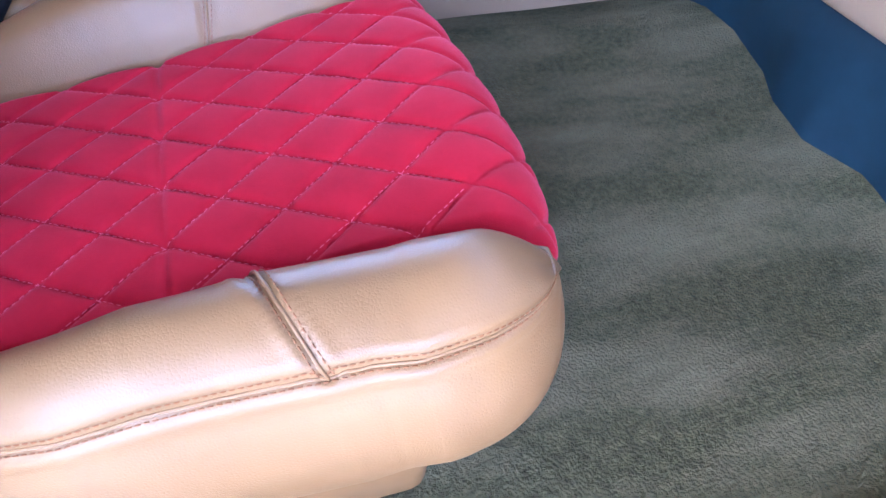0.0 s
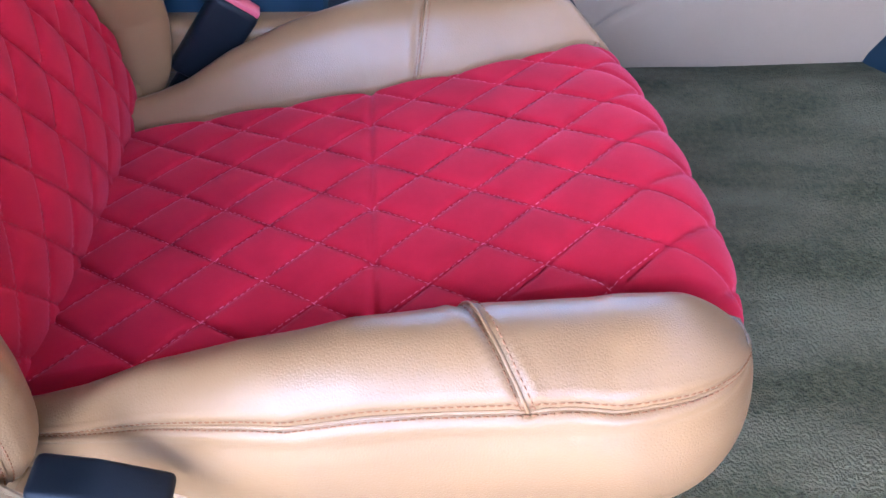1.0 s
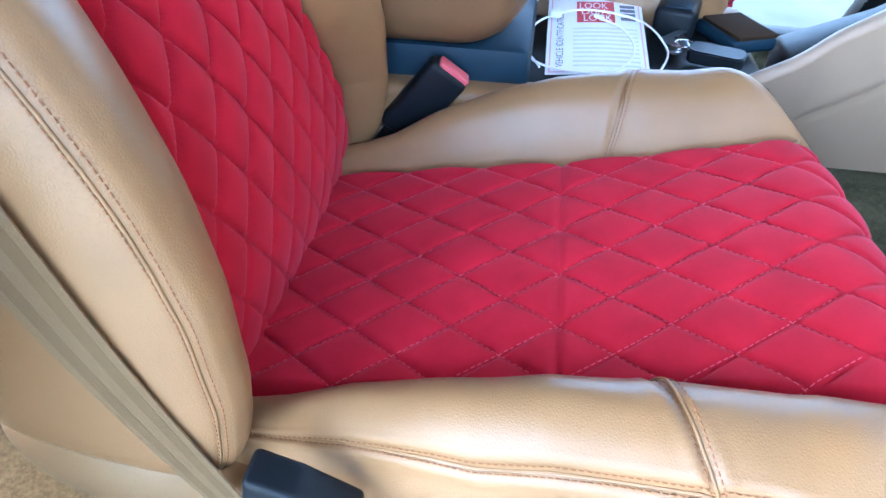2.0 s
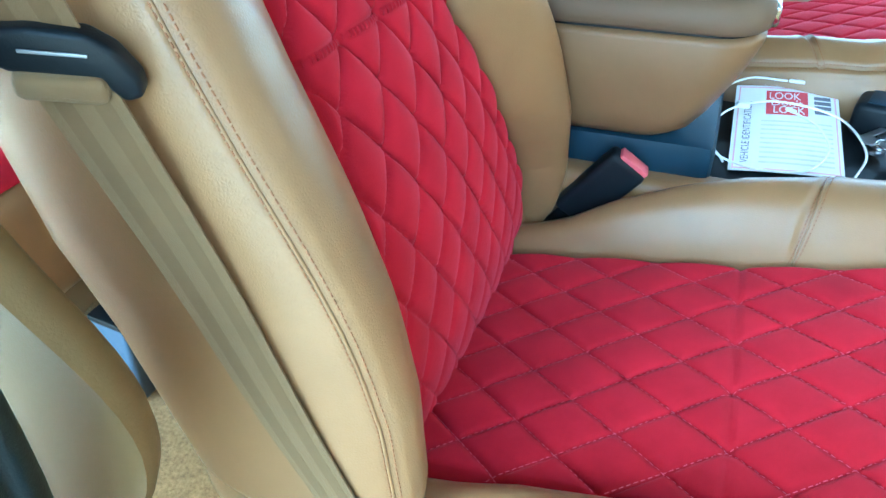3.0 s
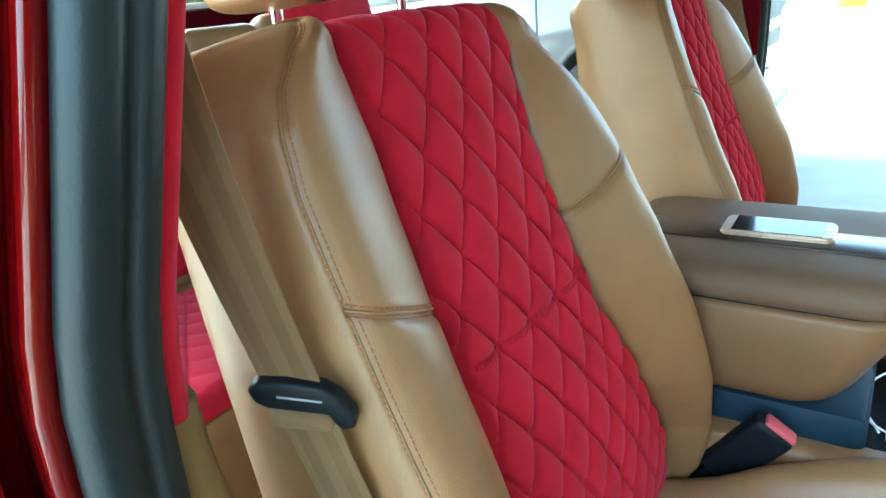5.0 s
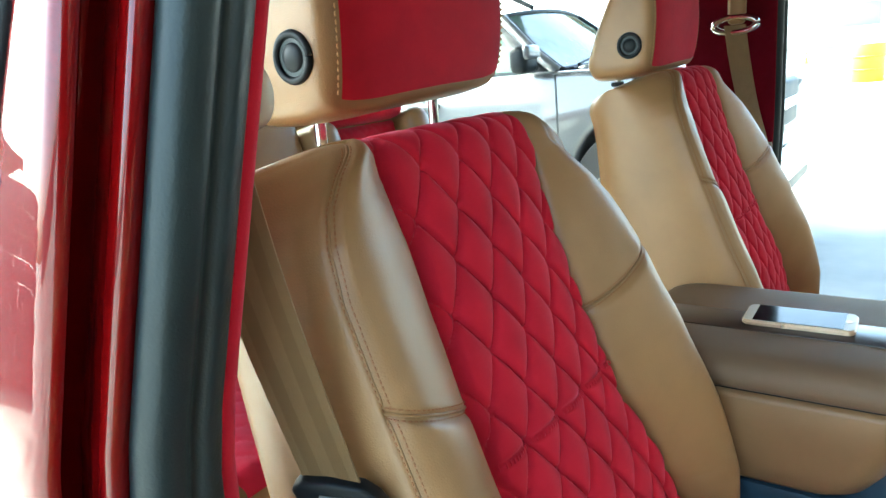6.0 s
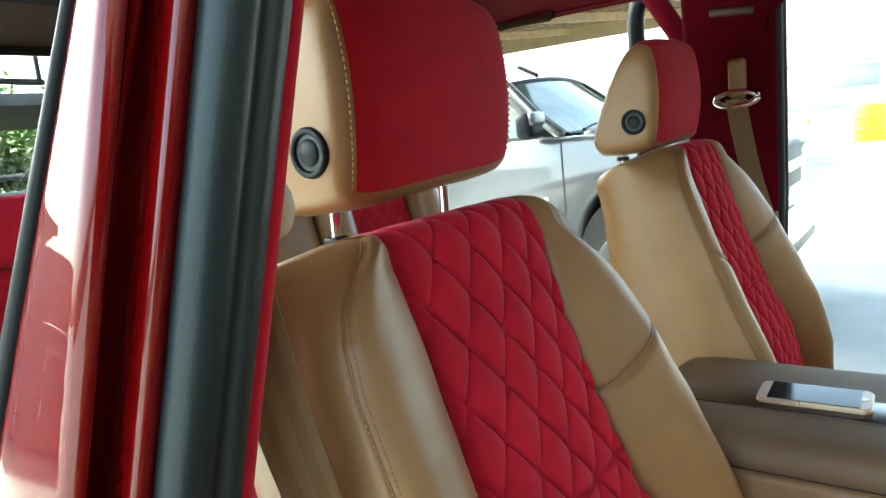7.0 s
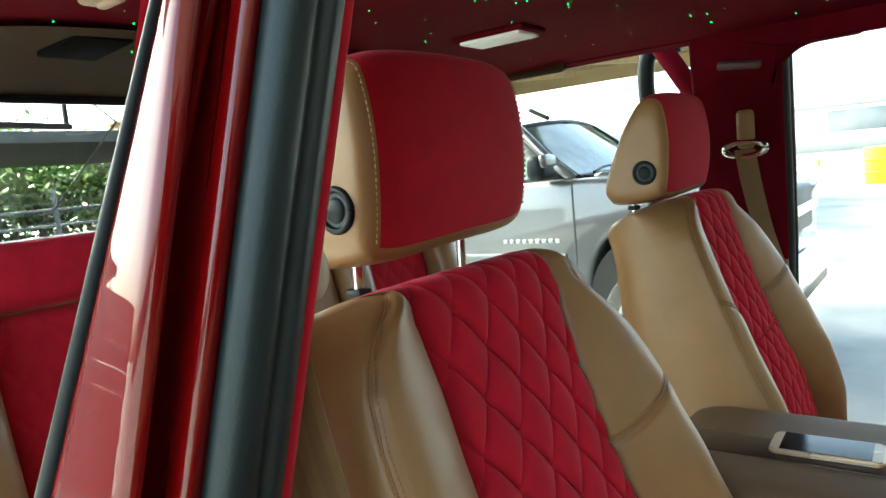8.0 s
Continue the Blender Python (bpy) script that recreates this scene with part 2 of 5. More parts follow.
def prism(poly, axis, lo, hi, bevel=0.0, seg=2):
    """A polygon drawn in the two other axes and pushed along axis from lo to hi."""
    bm = bmesh.new()

    def pt(p, h):
        return {"x": (h, p[0], p[1]), "y": (p[0], h, p[1]), "z": (p[0], p[1], h)}[axis]
    a = [bm.verts.new(pt(p, lo)) for p in poly]
    b = [bm.verts.new(pt(p, hi)) for p in poly]
    bm.faces.new(a)
    bm.faces.new(b[::-1])
    for i in range(len(poly)):
        j = (i + 1) % len(poly)
        bm.faces.new((a[i], b[i], b[j], a[j]))
    bmesh.ops.recalc_face_normals(bm, faces=bm.faces)
    if bevel:
        bmesh.ops.bevel(bm, geom=bm.edges[:], offset=bevel, segments=seg, affect="EDGES", profile=0.5)
    return bm


def spline(pts, n):
    """n points along a Catmull-Rom curve through pts, evenly by length."""
    p = np.asarray(pts, float)
    q = np.vstack([2 * p[0] - p[1], p, 2 * p[-1] - p[-2]])
    out = []
    for i in range(1, len(q) - 2):
        t = np.linspace(0, 1, 24, endpoint=False)[:, None]
        a, b, c, d = q[i - 1], q[i], q[i + 1], q[i + 2]
        out.append(0.5 * (2 * b + (c - a) * t + (2 * a - 5 * b + 4 * c - d) * t ** 2 + (3 * b - a - 3 * c + d) * t ** 3))
    out = np.vstack(out + [p[-1:]])
    s = np.concatenate([[0], np.cumsum(np.linalg.norm(np.diff(out, axis=0), axis=1))])
    k = np.linspace(0, s[-1], n)
    return np.stack([np.interp(k, s, out[:, i]) for i in range(p.shape[1])], axis=1)


def tube(pts, r, n=60, seg=8, closed=False):
    """A round tube along a smooth curve through pts: vertices and faces."""
    c = spline(pts, n)
    t = np.gradient(c, axis=0)
    t /= np.linalg.norm(t, axis=1)[:, None] + 1e-12
    up = np.array([0.13, 0.21, 0.97])
    a = np.cross(t, up)
    a /= np.linalg.norm(a, axis=1)[:, None]
    b = np.cross(t, a)
    v = []
    for i in range(n):
        for k in range(seg):
            w = 2 * math.pi * k / seg
            v.append(c[i] + r * (math.cos(w) * a[i] + math.sin(w) * b[i]))
    f = [(i * seg + k, i * seg + (k + 1) % seg, (i + 1) * seg + (k + 1) % seg, (i + 1) * seg + k) for i in range(n - 1) for k in range(seg)]
    f += [tuple(range(seg))[::-1], tuple((n - 1) * seg + k for k in range(seg))]
    return v, f


def grid_faces(rows, cols, c0=0, c1=None, stride=None):
    c1 = cols - 1 if c1 is None else c1
    return [(i * cols + j, i * cols + j + 1, (i + 1) * cols + j + 1, (i + 1) * cols + j) for i in range(rows - 1) for j in range(c0, c1)]


def grid_part(name, P, c0, c1, material, parent, label="", flip=False):
    """The columns c0 to c1 of a grid of points as one mesh."""
    sub = P[:, c0:c1 + 1]
    r, c = sub.shape[:2]
    f = grid_faces(r, c)
    if flip:
        f = [q[::-1] for q in f]
    return mesh_ob(name, sub.reshape(-1, 3), f, material, parent, label)


def normals(P):
    du = np.gradient(P, axis=0)
    dv = np.gradient(P, axis=1)
    n = np.cross(du, dv)
    return n / (np.linalg.norm(n, axis=2)[:, :, None] + 1e-12)


def sample(A, i, j):
    i = min(max(i, 0), A.shape[0] - 1.001)
    j = min(max(j, 0), A.shape[1] - 1.001)
    a, b = int(i), int(j)
    u, w = i - a, j - b
    return (A[a, b] * (1 - u) * (1 - w) + A[a + 1, b] * u * (1 - w) + A[a, b + 1] * (1 - u) * w + A[a + 1, b + 1] * u * w)


def dashes(paths, length=0.0055, gap=0.0025, width=0.0011, height=0.0012):
    """Small stitches along paths of (points, normals): vertices and faces."""
    V, F = [], []
    for pts, nrm in paths:
        pts, nrm = np.asarray(pts), np.asarray(nrm)
        if len(pts) < 2:
            continue
        s = np.concatenate([[0], np.cumsum(np.linalg.norm(np.diff(pts, axis=0), axis=1))])
        k = gap
        while k + length < s[-1]:
            a = np.array([np.interp(k, s, pts[:, c]) for c in range(3)])
            b = np.array([np.interp(k + length, s, pts[:, c]) for c in range(3)])
            n = np.array([np.interp(k, s, nrm[:, c]) for c in range(3)])
            n /= np.linalg.norm(n) + 1e-12
            w = np.cross(b - a, n)
            w *= width / 2 / (np.linalg.norm(w) + 1e-12)
            o = len(V)
            mid = (a + b) / 2 + n * height
            V += [a - w, a + w, b + w, b - w, mid - w + (a - b) * 0.2, mid + w + (a - b) * 0.2, mid + w + (b - a) * 0.2, mid - w + (b - a) * 0.2]
            F += [(o + 4, o + 5, o + 6, o + 7), (o, o + 1, o + 5, o + 4), (o + 2, o + 3, o + 7, o + 6), (o + 1, o + 2, o + 6, o + 5), (o + 3, o, o + 4, o + 7)]
            k += length + gap
    return V, F


def quilt(a, b, amp):
    """Height of the padding: a across and b along, in diamonds."""
    u, v = a + b - 0.5, a - b - 0.5
    p, q = abs(math.sin(math.pi * u)), abs(math.sin(math.pi * v))
    return amp * ((1 - math.exp(-min(p, q) / 0.085)) * 0.6 + 0.4 * (p * q) ** 0.6)


def lerp(x, xs, ys):
    return np.interp(x, xs, ys)


# ---- front seats ----
def bolster_stitches(P, N, rows, j, offs):
    """Two stitch rows either side of a seam along column j."""
    out = []
    for d in offs:
        pts = [sample(P, i, j + d) + sample(N, i, j + d) * 0.0006 for i in rows]
        out.append((pts, [sample(N, i, j + d) for i in rows]))
    return out


def seam_piping(P, N, rows, j, seat, name):
    c = [sample(P, i, j) + sample(N, i, j) * 0.0001 for i in rows]
    v, f = tube(c[::6] + [c[-1]], 0.0014, 200, 6)
    mesh_ob(name, v, f, LEATHER, seat, "tan piped seam")


def build_seat():
    seat = thing("front_seat", (0.45, 0.0, 0.70), "tan leather front seat with red diamond-quilted suede inserts", "car seat", "front seats")

    # cushion
    tilt = radians(10.5)
    ex, ez = np.array([math.cos(tilt), 0, math.sin(tilt)]), np.array([-math.sin(tilt), 0, math.cos(tilt)])
    O = np.array([0.5, 0.0, 0.93])
    side = spline([(0.262, -0.120), (0.290, -0.085), (0.302, -0.040), (0.298, 0.000), (0.283, 0.034)], 52)
    bol = spline([(0.283, 0.034), (0.268, 0.049), (0.240, 0.059), (0.211, 0.049), (0.190, 0.020), (0.178, -0.007)], 34)
    ni = 140
    cols = [(-y, n, 0) for y, n in side[:-1]] + [(-y, n, 1) for y, n in bol[:-1]]
    c_seam_n, c_in_n = len(side) - 1, len(side) + len(bol) - 2
    cols += [(0.178 * (2 * k / (ni - 1) - 1), 0.0, 2) for k in range(ni)]
    c_in_f = c_in_n + ni - 1
    cols += [(y, n, 1) for y, n in bol[::-1][1:]] + [(y, n, 0) for y, n in side[::-1][1:]]
    c_seam_f = c_in_f + len(bol) - 1
    D, HH, R = 0.068, 0.0945, 0.055
    X0, XI, XS = -0.356, 0.232, 0.155
    top = np.linspace(0, 1, 216)
    rows = [(r, 0.0, 0.0) for r in top] + [(1.0, a, 0.0) for a in np.linspace(0, 90, 25)[1:]] + [(1.0, 90, d) for d in np.linspace(0, 1, 12)[1:]]

    def cross_x(f):
        """Where the cross seam lies on the bolster, f from the insert to the main seam."""
        return 0.050 + 0.052 * f ** 0.85

    def front_x(yb, reg):
        """Where a column of the cushion begins to turn over its front."""
        f = 0.0 if reg == 2 else min(1.0, (abs(yb) - 0.178) / 0.105)
        xi = XI - (0.011 * min(1.0, max(0.0, -yb / 0.178 - 0.4) / 0.6) ** 2)
        return xi + (XS - xi) * f

    P = np.zeros((len(rows), len(cols), 3))
    for i, (r, ang, down) in enumerate(rows):
        a = radians(ang)
        for j, (yb, nb, reg) in enumerate(cols):
            s = 1 if yb > 0 else -1
            f = 0.0 if reg == 2 else min(1.0, (abs(yb) - 0.178) / 0.105)
            XC = front_x(yb, reg)
            X = X0 + r * (XC - X0)
            Xe = X0 + r * (XI - X0)
            en = lerp(Xe + 0.04 * math.sin(a), [-0.25, 0.10, 0.20, 0.24, 0.272], [0.184, 0.180, 0.183, 0.190, 0.205])
            ef = lerp(Xe + 0.04 * math.sin(a), [-0.25, -0.1, 0.0, 0.11, 0.20, 0.25, 0.272], [0.187, 0.185, 0.183, 0.190, 0.200, 0.206, 0.203])
            hi = ef if s > 0 else en
            k = lerp(X, [-0.36, -0.25, -0.21, -0.15, -0.08, 0.0, 0.09, 0.156], [0.2, 0.36, 0.50, 0.88, 1.14, 1.28, 1.17, 0.98])
            osc = lerp(X, [-0.36, -0.25, -0.15, -0.05, 0.10], [0.30, 0.42, 0.63, 0.88, 1.0])
            if reg == 2:
                y = (ef - en) / 2 + yb / 0.178 * (ef + en) / 2
                e = min(ef - y, y + en) / 0.016
                arc = X + a * R + down * 0.06
                n = quilt(y / D, arc / HH, 0.0085) * min(1, e) - 0.006 * max(0, 1 - e) - 0.0040 * math.exp(-(X / 0.0040) ** 2) * (1 if ang == 0 else 0)
                n += 0.006 * (1 - (y / hi) ** 2) * lerp(X, [-0.3, -0.1, 0.2], [0, 1, 1]) - 0.004
                Rf = R + 0.008 * (1 - (y / hi) ** 2)
                Xp, Np = X + (Rf + n) * math.sin(a), -R + (R + n) * math.cos(a) - 0.06 * down
                Xp -= 0.030 * min(1.0, 6 * down) * (y / hi) ** 4
            else:
                y = hi + (abs(yb) - 0.178) * osc
                n = nb * k if nb > 0 else nb
                if reg == 1:
                    xs = cross_x(f)
                    n -= 0.0032 * math.exp(-((X - xs) / 0.004) ** 2)
                    n += 0.0016 * (math.exp(-((X - xs - 0.008) / 0.004) ** 2) + math.exp(-((X - xs + 0.008) / 0.004) ** 2))
                    n += 0.0009 * noise.noise(Vector((X * 26, yb * 30, 1.7)))
                dseam = math.hypot(abs(yb) - 0.283, nb - 0.034)
                push = -0.0032 * math.exp(-(dseam / 0.0030) ** 2) + 0.0020 * math.exp(-((dseam - 0.009) / 0.004) ** 2)
                y += push * 0.7
                n += push * 0.7
                # the bolster and the side panel turn round the front corner and close on the insert's edge
                yc = hi + 0.003
                fall = math.sin(a) ** 2
                yq = yc + (y - yc) * math.cos(a)
                if reg == 1:
                    g = f ** 0.35
                    xe = lerp(f, [0, 0.3, 1.0], [front_x(s * 0.178, 2) + R, 0.272, 0.264])
                    yy = (1 - g) * y + g * yq
                    Np = n * math.cos(a) ** lerp(f, [0.5, 1.0], [2.2, 0.8]) + (1 - g) * (-R * (1 - math.cos(a))) - g * 0.010 * fall
                else:
                    xe = lerp(abs(yb), [0.262, 0.285, 0.302], [0.252, 0.262, 0.268])
                    yy = yq
                    Np = n * (math.cos(a) ** 0.8 if n > 0 else 1 - 0.25 * fall) - 0.010 * fall
                Xp = X + (xe - X) * math.sin(a)
                y = s * yy * (1 - down)
                Xp -= 0.048 * min(1.0, 6 * down)
            P[i, j] = O + Xp * ex + Np * ez + np.array([0, y, 0])
    N = normals(P)
    grid_part("side_panel", P, 0, c_seam_n, LEATHER, seat, "smooth tan leather side panel")
    grid_part("bolster", P, c_seam_n, c_in_n, LEATHER, seat, "padded tan leather cushion bolster")
    grid_part("seat_insert", P, c_in_n, c_in_f, SUEDE, seat, "red diamond-quilted suede seat insert")
    grid_part("bolster", P, c_in_f, c_seam_f, LEATHER, seat, "padded tan leather cushion bolster")
    grid_part("side_panel", P, c_seam_f, len(cols) - 1, LEATHER, seat, "smooth tan leather side panel")

    # stitches of the cushion
    inner = P[:, c_in_n:c_in_f + 1]
    innerN = N[:, c_in_n:c_in_f + 1]
    nr = 216

    def quilt_lines(Pq, Nq, arc, ys, D, HH, y0, s0, rows_n):
        lines = []
        for fam in (1, -1):
            for c in range(-16, 17):
                pts, nn = [], []
                for ia in np.linspace(0, len(arc) - 1, 240):
                    b = np.interp(ia, range(len(arc)), arc) / HH
                    yv = (c + 0.5 - fam * b) * D + y0
                    jj = np.interp(yv, ys[int(ia)], range(Pq.shape[1]))
                    if ys[int(ia)][0] + 0.004 < yv < ys[int(ia)][-1] - 0.004:
                        pts.append(sample(Pq, ia, jj) + sample(Nq, ia, jj) * 0.0008)
                        nn.append(sample(Nq, ia, jj))
                if len(pts) > 3:
                    lines.append((pts, nn))
        return lines
    arcs = np.array([(inner[i, ni // 2] - O) @ ex for i in range(nr)])
    ysr = [inner[i, :, 1] for i in range(nr)]
    V, F = dashes(quilt_lines(inner[:nr], innerN[:nr], arcs, ysr, D, HH, 0.0, 0.0, nr), 0.0042, 0.0024, 0.0007, 0.0003)
    tagged(mesh_ob("quilt_stitching", V, F, REDTHREAD, seat, "pale pink diamond stitching"), kind="stuff")
    rr = np.arange(26, 236, 0.5)
    pth = bolster_stitches(P, N, rr, c_seam_n, (-0.9, 0.9)) + bolster_stitches(P, N, rr, c_seam_f, (-0.9, 0.9))
    seam_piping(P, N, rr, c_seam_n, seat, "seam_piping")
    seam_piping(P, N, rr, c_seam_f, seat, "seam_piping")
    for base, sgn in ((c_seam_n, 1), (c_in_f, 0)):
        for off in (-0.0045, 0.0045, 0.0):
            pts, nn = [], []
            for f in np.linspace(0.0, 1, 40):
                jj = base + f * (len(bol) - 1) if sgn else base + (1 - f) * (len(bol) - 1)
                xc = front_x(np.interp(jj, range(len(cols)), [c[0] for c in cols]), 1)
                i = 215 * (cross_x(1 - f) + off - X0) / (xc - X0)
                pts.append(sample(P, i, jj) + sample(N, i, jj) * 0.0008)
                nn.append(sample(N, i, jj))
            if off:
                pth.append((pts, nn))
            else:
                v, f = tube(pts, 0.0013, 60, 6)
                mesh_ob("seam_piping", v, f, LEATHER, seat, "tan piped seam")
    for pair in (pth[0:2], pth[2:4], pth[4:6], pth[6:8]):
        V, F = dashes(pair, 0.0036, 0.0014, 0.0010, 0.0006)
        tagged(mesh_ob("seam_stitching", V, F, DARKTHREAD, seat, "brown double seam stitching"), kind="stuff")

    # backrest
    spine = spline([(0.222, 0.86), (0.230, 0.93), (0.222, 1.01), (0.208, 1.10), (0.187, 1.17), (0.158, 1.25), (0.112, 1.38), (0.068, 1.504)], 245)
    S = np.concatenate([[0], np.cumsum(np.linalg.norm(np.diff(spine, axis=0), axis=1))])
    s_star = np.interp(1.25, spine[:, 1], S)
    tang = np.gradient(spine, axis=0)
    tang /= np.linalg.norm(tang, axis=1)[:, None]
    bolb = spline([(0.142, -0.006), (0.149, 0.007), (0.168, 0.021), (0.197, 0.034), (0.226, 0.040), (0.247, 0.033)], 34)
    sideb = spline([(0.247, 0.033), (0.257, 0.006), (0.258, -0.06), (0.250, -0.115), (0.228, -0.150)], 60)
    backb = spline([(0.228, -0.150), (0.15, -0.162), (0.0, -0.166)], 10)
    half = [(y, n, 3) for y, n in backb[::-1][:-1]] + [(y, n, 0) for y, n in sideb[::-1][:-1]] + [(y, n, 1) for y, n in bolb[::-1][:-1]]
    nib = 124
    bcols = [(-y, n, g) for y, n, g in half]
    b_side0, b_seam0, b_in0 = len(backb) - 1, len(backb) + len(sideb) - 2, len(half)
    bcols += [(0.142 * (2 * k / (nib - 1) - 1), 0.0, 2) for k in range(nib)]
    b_in1 = b_in0 + nib - 1
    bcols += [(y, n, g) for y, n, g in half[::-1]]
    b_seam1, b_side1 = b_in1 + len(bolb) - 1, b_in1 + len(bolb) + len(sideb) - 2
    DB, HB, YC, Y0 = 0.0575, 0.090, -0.023, -0.0145
    nclose = 26
    brow = len(spine) + nclose
    B = np.zeros((brow, len(bcols), 3))
    arcb = []
    for i in range(brow):
        if i < len(spine):
            p, tg, s, th = spine[i], tang[i], S[i], 0.0
        else:
            th = (i - len(spine) + 1) / nclose * math.pi / 2
            p, tg, s = spine[-1], tang[-1], S[-1] + 0.045 * math.sin(th) ** 0.66
        nrm = np.array([tg[1], -tg[0]])
        z = p[1]
        arcb.append(s)
        cl = max(0.0, math.cos(th)) ** 0.62
        lift = 0.045 * math.sin(th) ** 0.62 if th else 0.0
        kf = lerp(z, [0.90, 0.97, 1.05, 1.15, 1.25, 1.35, 1.45, 1.5], [0.7, 1.15, 1.45, 1.5, 1.35, 1.05, 0.70, 0.35])
        ws = lerp(z, [0.88, 0.95, 1.05, 1.38, 1.504], [0.90, 0.97, 1.0, 1.0, 0.93]) * (1 - 0.16 * (1 - cl))
        kn = lerp(z, [0.90, 0.97, 1.05, 1.15, 1.25, 1.35, 1.45, 1.5], [0.9, 1.35, 1.52, 1.38, 1.16, 1.06, 1.04, 1.0])
        zz = z + 0.94 * lift
        deep = lerp(z, [0.9, 1.05, 1.2, 1.36, 1.47, 1.504], [1.12, 1.25, 1.30, 1.06, 0.86, 0.82])
        en = lerp(z, [0.9, 1.0, 1.1, 1.2, 1.3, 1.38, 1.45, 1.50, 1.53], [0.190, 0.180, 0.166, 0.158, 0.156, 0.152, 0.149, 0.152, 0.165]) + YC + lerp(zz, [1.522, 1.535, 1.544, 1.55], [0.0, 0.010, 0.030, 0.044])
        ef = lerp(z, [0.9, 0.98, 1.03, 1.07, 1.15, 1.2, 1.25, 1.31, 1.38, 1.42, 1.45, 1.49, 1.53], [0.235, 0.222, 0.195, 0.168, 0.134, 0.112, 0.103, 0.100, 0.097, 0.100, 0.107, 0.114, 0.101]) - YC
        sm_n = lerp(zz, [1.38, 1.43, 1.47, 1.495, 1.515, 1.527, 1.538, 1.55], [0.247, 0.246, 0.239, 0.226, 0.204, 0.182, 0.166, 0.190])
        sm_f = lerp(z, [0.9, 1.0, 1.1, 1.2, 1.3, 1.36, 1.42, 1.46, 1.49, 1.504], [0.300, 0.288, 0.272, 0.262, 0.253, 0.247, 0.237, 0.218, 0.195, 0.178]) * ws - (0.026 * (1 - cl) if th else 0)
        bt = min(1, s / 0.075)
        bot = max(0.0, 1 - (1 - bt) ** 2.6) ** 0.5
        for j, (yb, nb, g) in enumerate(bcols):
            sg = 1 if yb > 0 else -1
            ay = abs(yb)
            edge, ysm, kb = (ef, sm_f, kf) if sg > 0 else (en, sm_n, kn)
            y, n = yb * ws, nb
            if g == 2:
                y = (ef - en) / 2 + yb / 0.142 * (ef + en) / 2
                e = min(ef - y, y + en) / 0.013
                n = quilt((y + YC - Y0) / DB, (s - s_star) / HB, 0.0175 * lerp(z, [0.92, 1.05, 1.15], [0.35, 0.75, 1.0])) * min(1, e) - 0.006 * max(0, 1 - e)
                n -= 0.0045 * math.exp(-((s - s_star) / 0.0035) ** 2)
                n += 0.010 * (1 - (yb / 0.142) ** 2) - 0.008
            elif g == 1:
                y = sg * (edge + (ay - 0.142) * (ysm - edge) / 0.105)
            elif g == 0:
                y = sg * (ay * (ws if sg > 0 else 1.0) - (0.247 * (ws if sg > 0 else 1.0) - ysm) * max(0.0, 1 - (0.033 - nb) / 0.085) ** 2)
            if g in (0, 1):
                if n > 0:
                    n *= kb
                if g == 1:
                    f = (0.247 - ay) / 0.105
                    zt = 1.362 - 0.055 * f
                    dz = (z + 0.34 * n + lift) - zt
                    n += -0.004 * math.exp(-(dz / 0.004) ** 2) + 0.004 / (1 + math.exp(dz / 0.006)) * math.sin(min(1, max(0, f)) * math.pi)
                    n += 0.0012 * noise.noise(Vector((z * 22, y * 30, 4.1)))
                d = math.hypot(ay - 0.247, nb - 0.033)
                n += -0.0032 * math.exp(-(d / 0.0030) ** 2) + 0.0018 * math.exp(-((d - 0.009) / 0.004) ** 2)
            if n < 0 and g in (0, 3):
                n *= deep
            if th:
                n = -0.065 + (n + 0.065) * cl
            if bot < 1 and g != 2:
                inner = max(0.12, edge) if sg > 0 else 0.12
                y = sg * (inner + (abs(y) - inner) * (0.35 + 0.65 * bot))
                n = -0.06 + (n + 0.06) * (0.3 + 0.7 * bot)
            top = min(1.0, max(0.0, (z - 1.36) / 0.144)) ** 2
            drop = (0.042 if sg > 0 else 0.009) * top * min(1.0, max(0.0, (abs(y) - 0.125) / 0.115)) ** 1.5
            xz = p + nrm * n + tg * (lift - drop)
            B[i, j] = (xz[0], y + YC, xz[1])
    BN = -normals(B)
    grid_part("back_panel", np.concatenate([B[:, b_side1:], B[:, :b_side0 + 1]], axis=1), 0, len(bcols) - 1 - b_side1 + b_side0 + 1, LEATHER, seat, "plain tan leather rear panel", True)
    grid_part("back_side_panel", B, b_side0, b_seam0, LEATHER, seat, "tan leather backrest side panel", True)
    grid_part("back_bolster", B, b_seam0, b_in0, LEATHER, seat, "padded tan leather backrest bolster", True)
    grid_part("back_insert", B, b_in0, b_in1, SUEDE, seat, "red diamond-quilted suede backrest insert", True)
    grid_part("back_bolster", B, b_in1, b_seam1, LEATHER, seat, "padded tan leather backrest bolster", True)
    grid_part("back_side_panel", B, b_seam1, b_side1, LEATHER, seat, "tan leather backrest side panel", True)
    Bi, BNi = B[:, b_in0:b_in1 + 1], BN[:, b_in0:b_in1 + 1]
    nb_ = len(spine) + 14
    V, F = dashes(quilt_lines(Bi[:nb_], BNi[:nb_], np.array(arcb[:nb_]) - s_star, [Bi[i, :, 1] for i in range(nb_)], DB, HB, Y0, 0, nb_), 0.0042, 0.0026, 0.0008, 0.0004)
    tagged(mesh_ob("back_quilt_stitching", V, F, THREADRED, seat, "red diamond stitching"), kind="stuff")
    # puckered cross seam
    V, F = [], []
    istar = np.interp(s_star, S, range(len(S)))
    pk = []
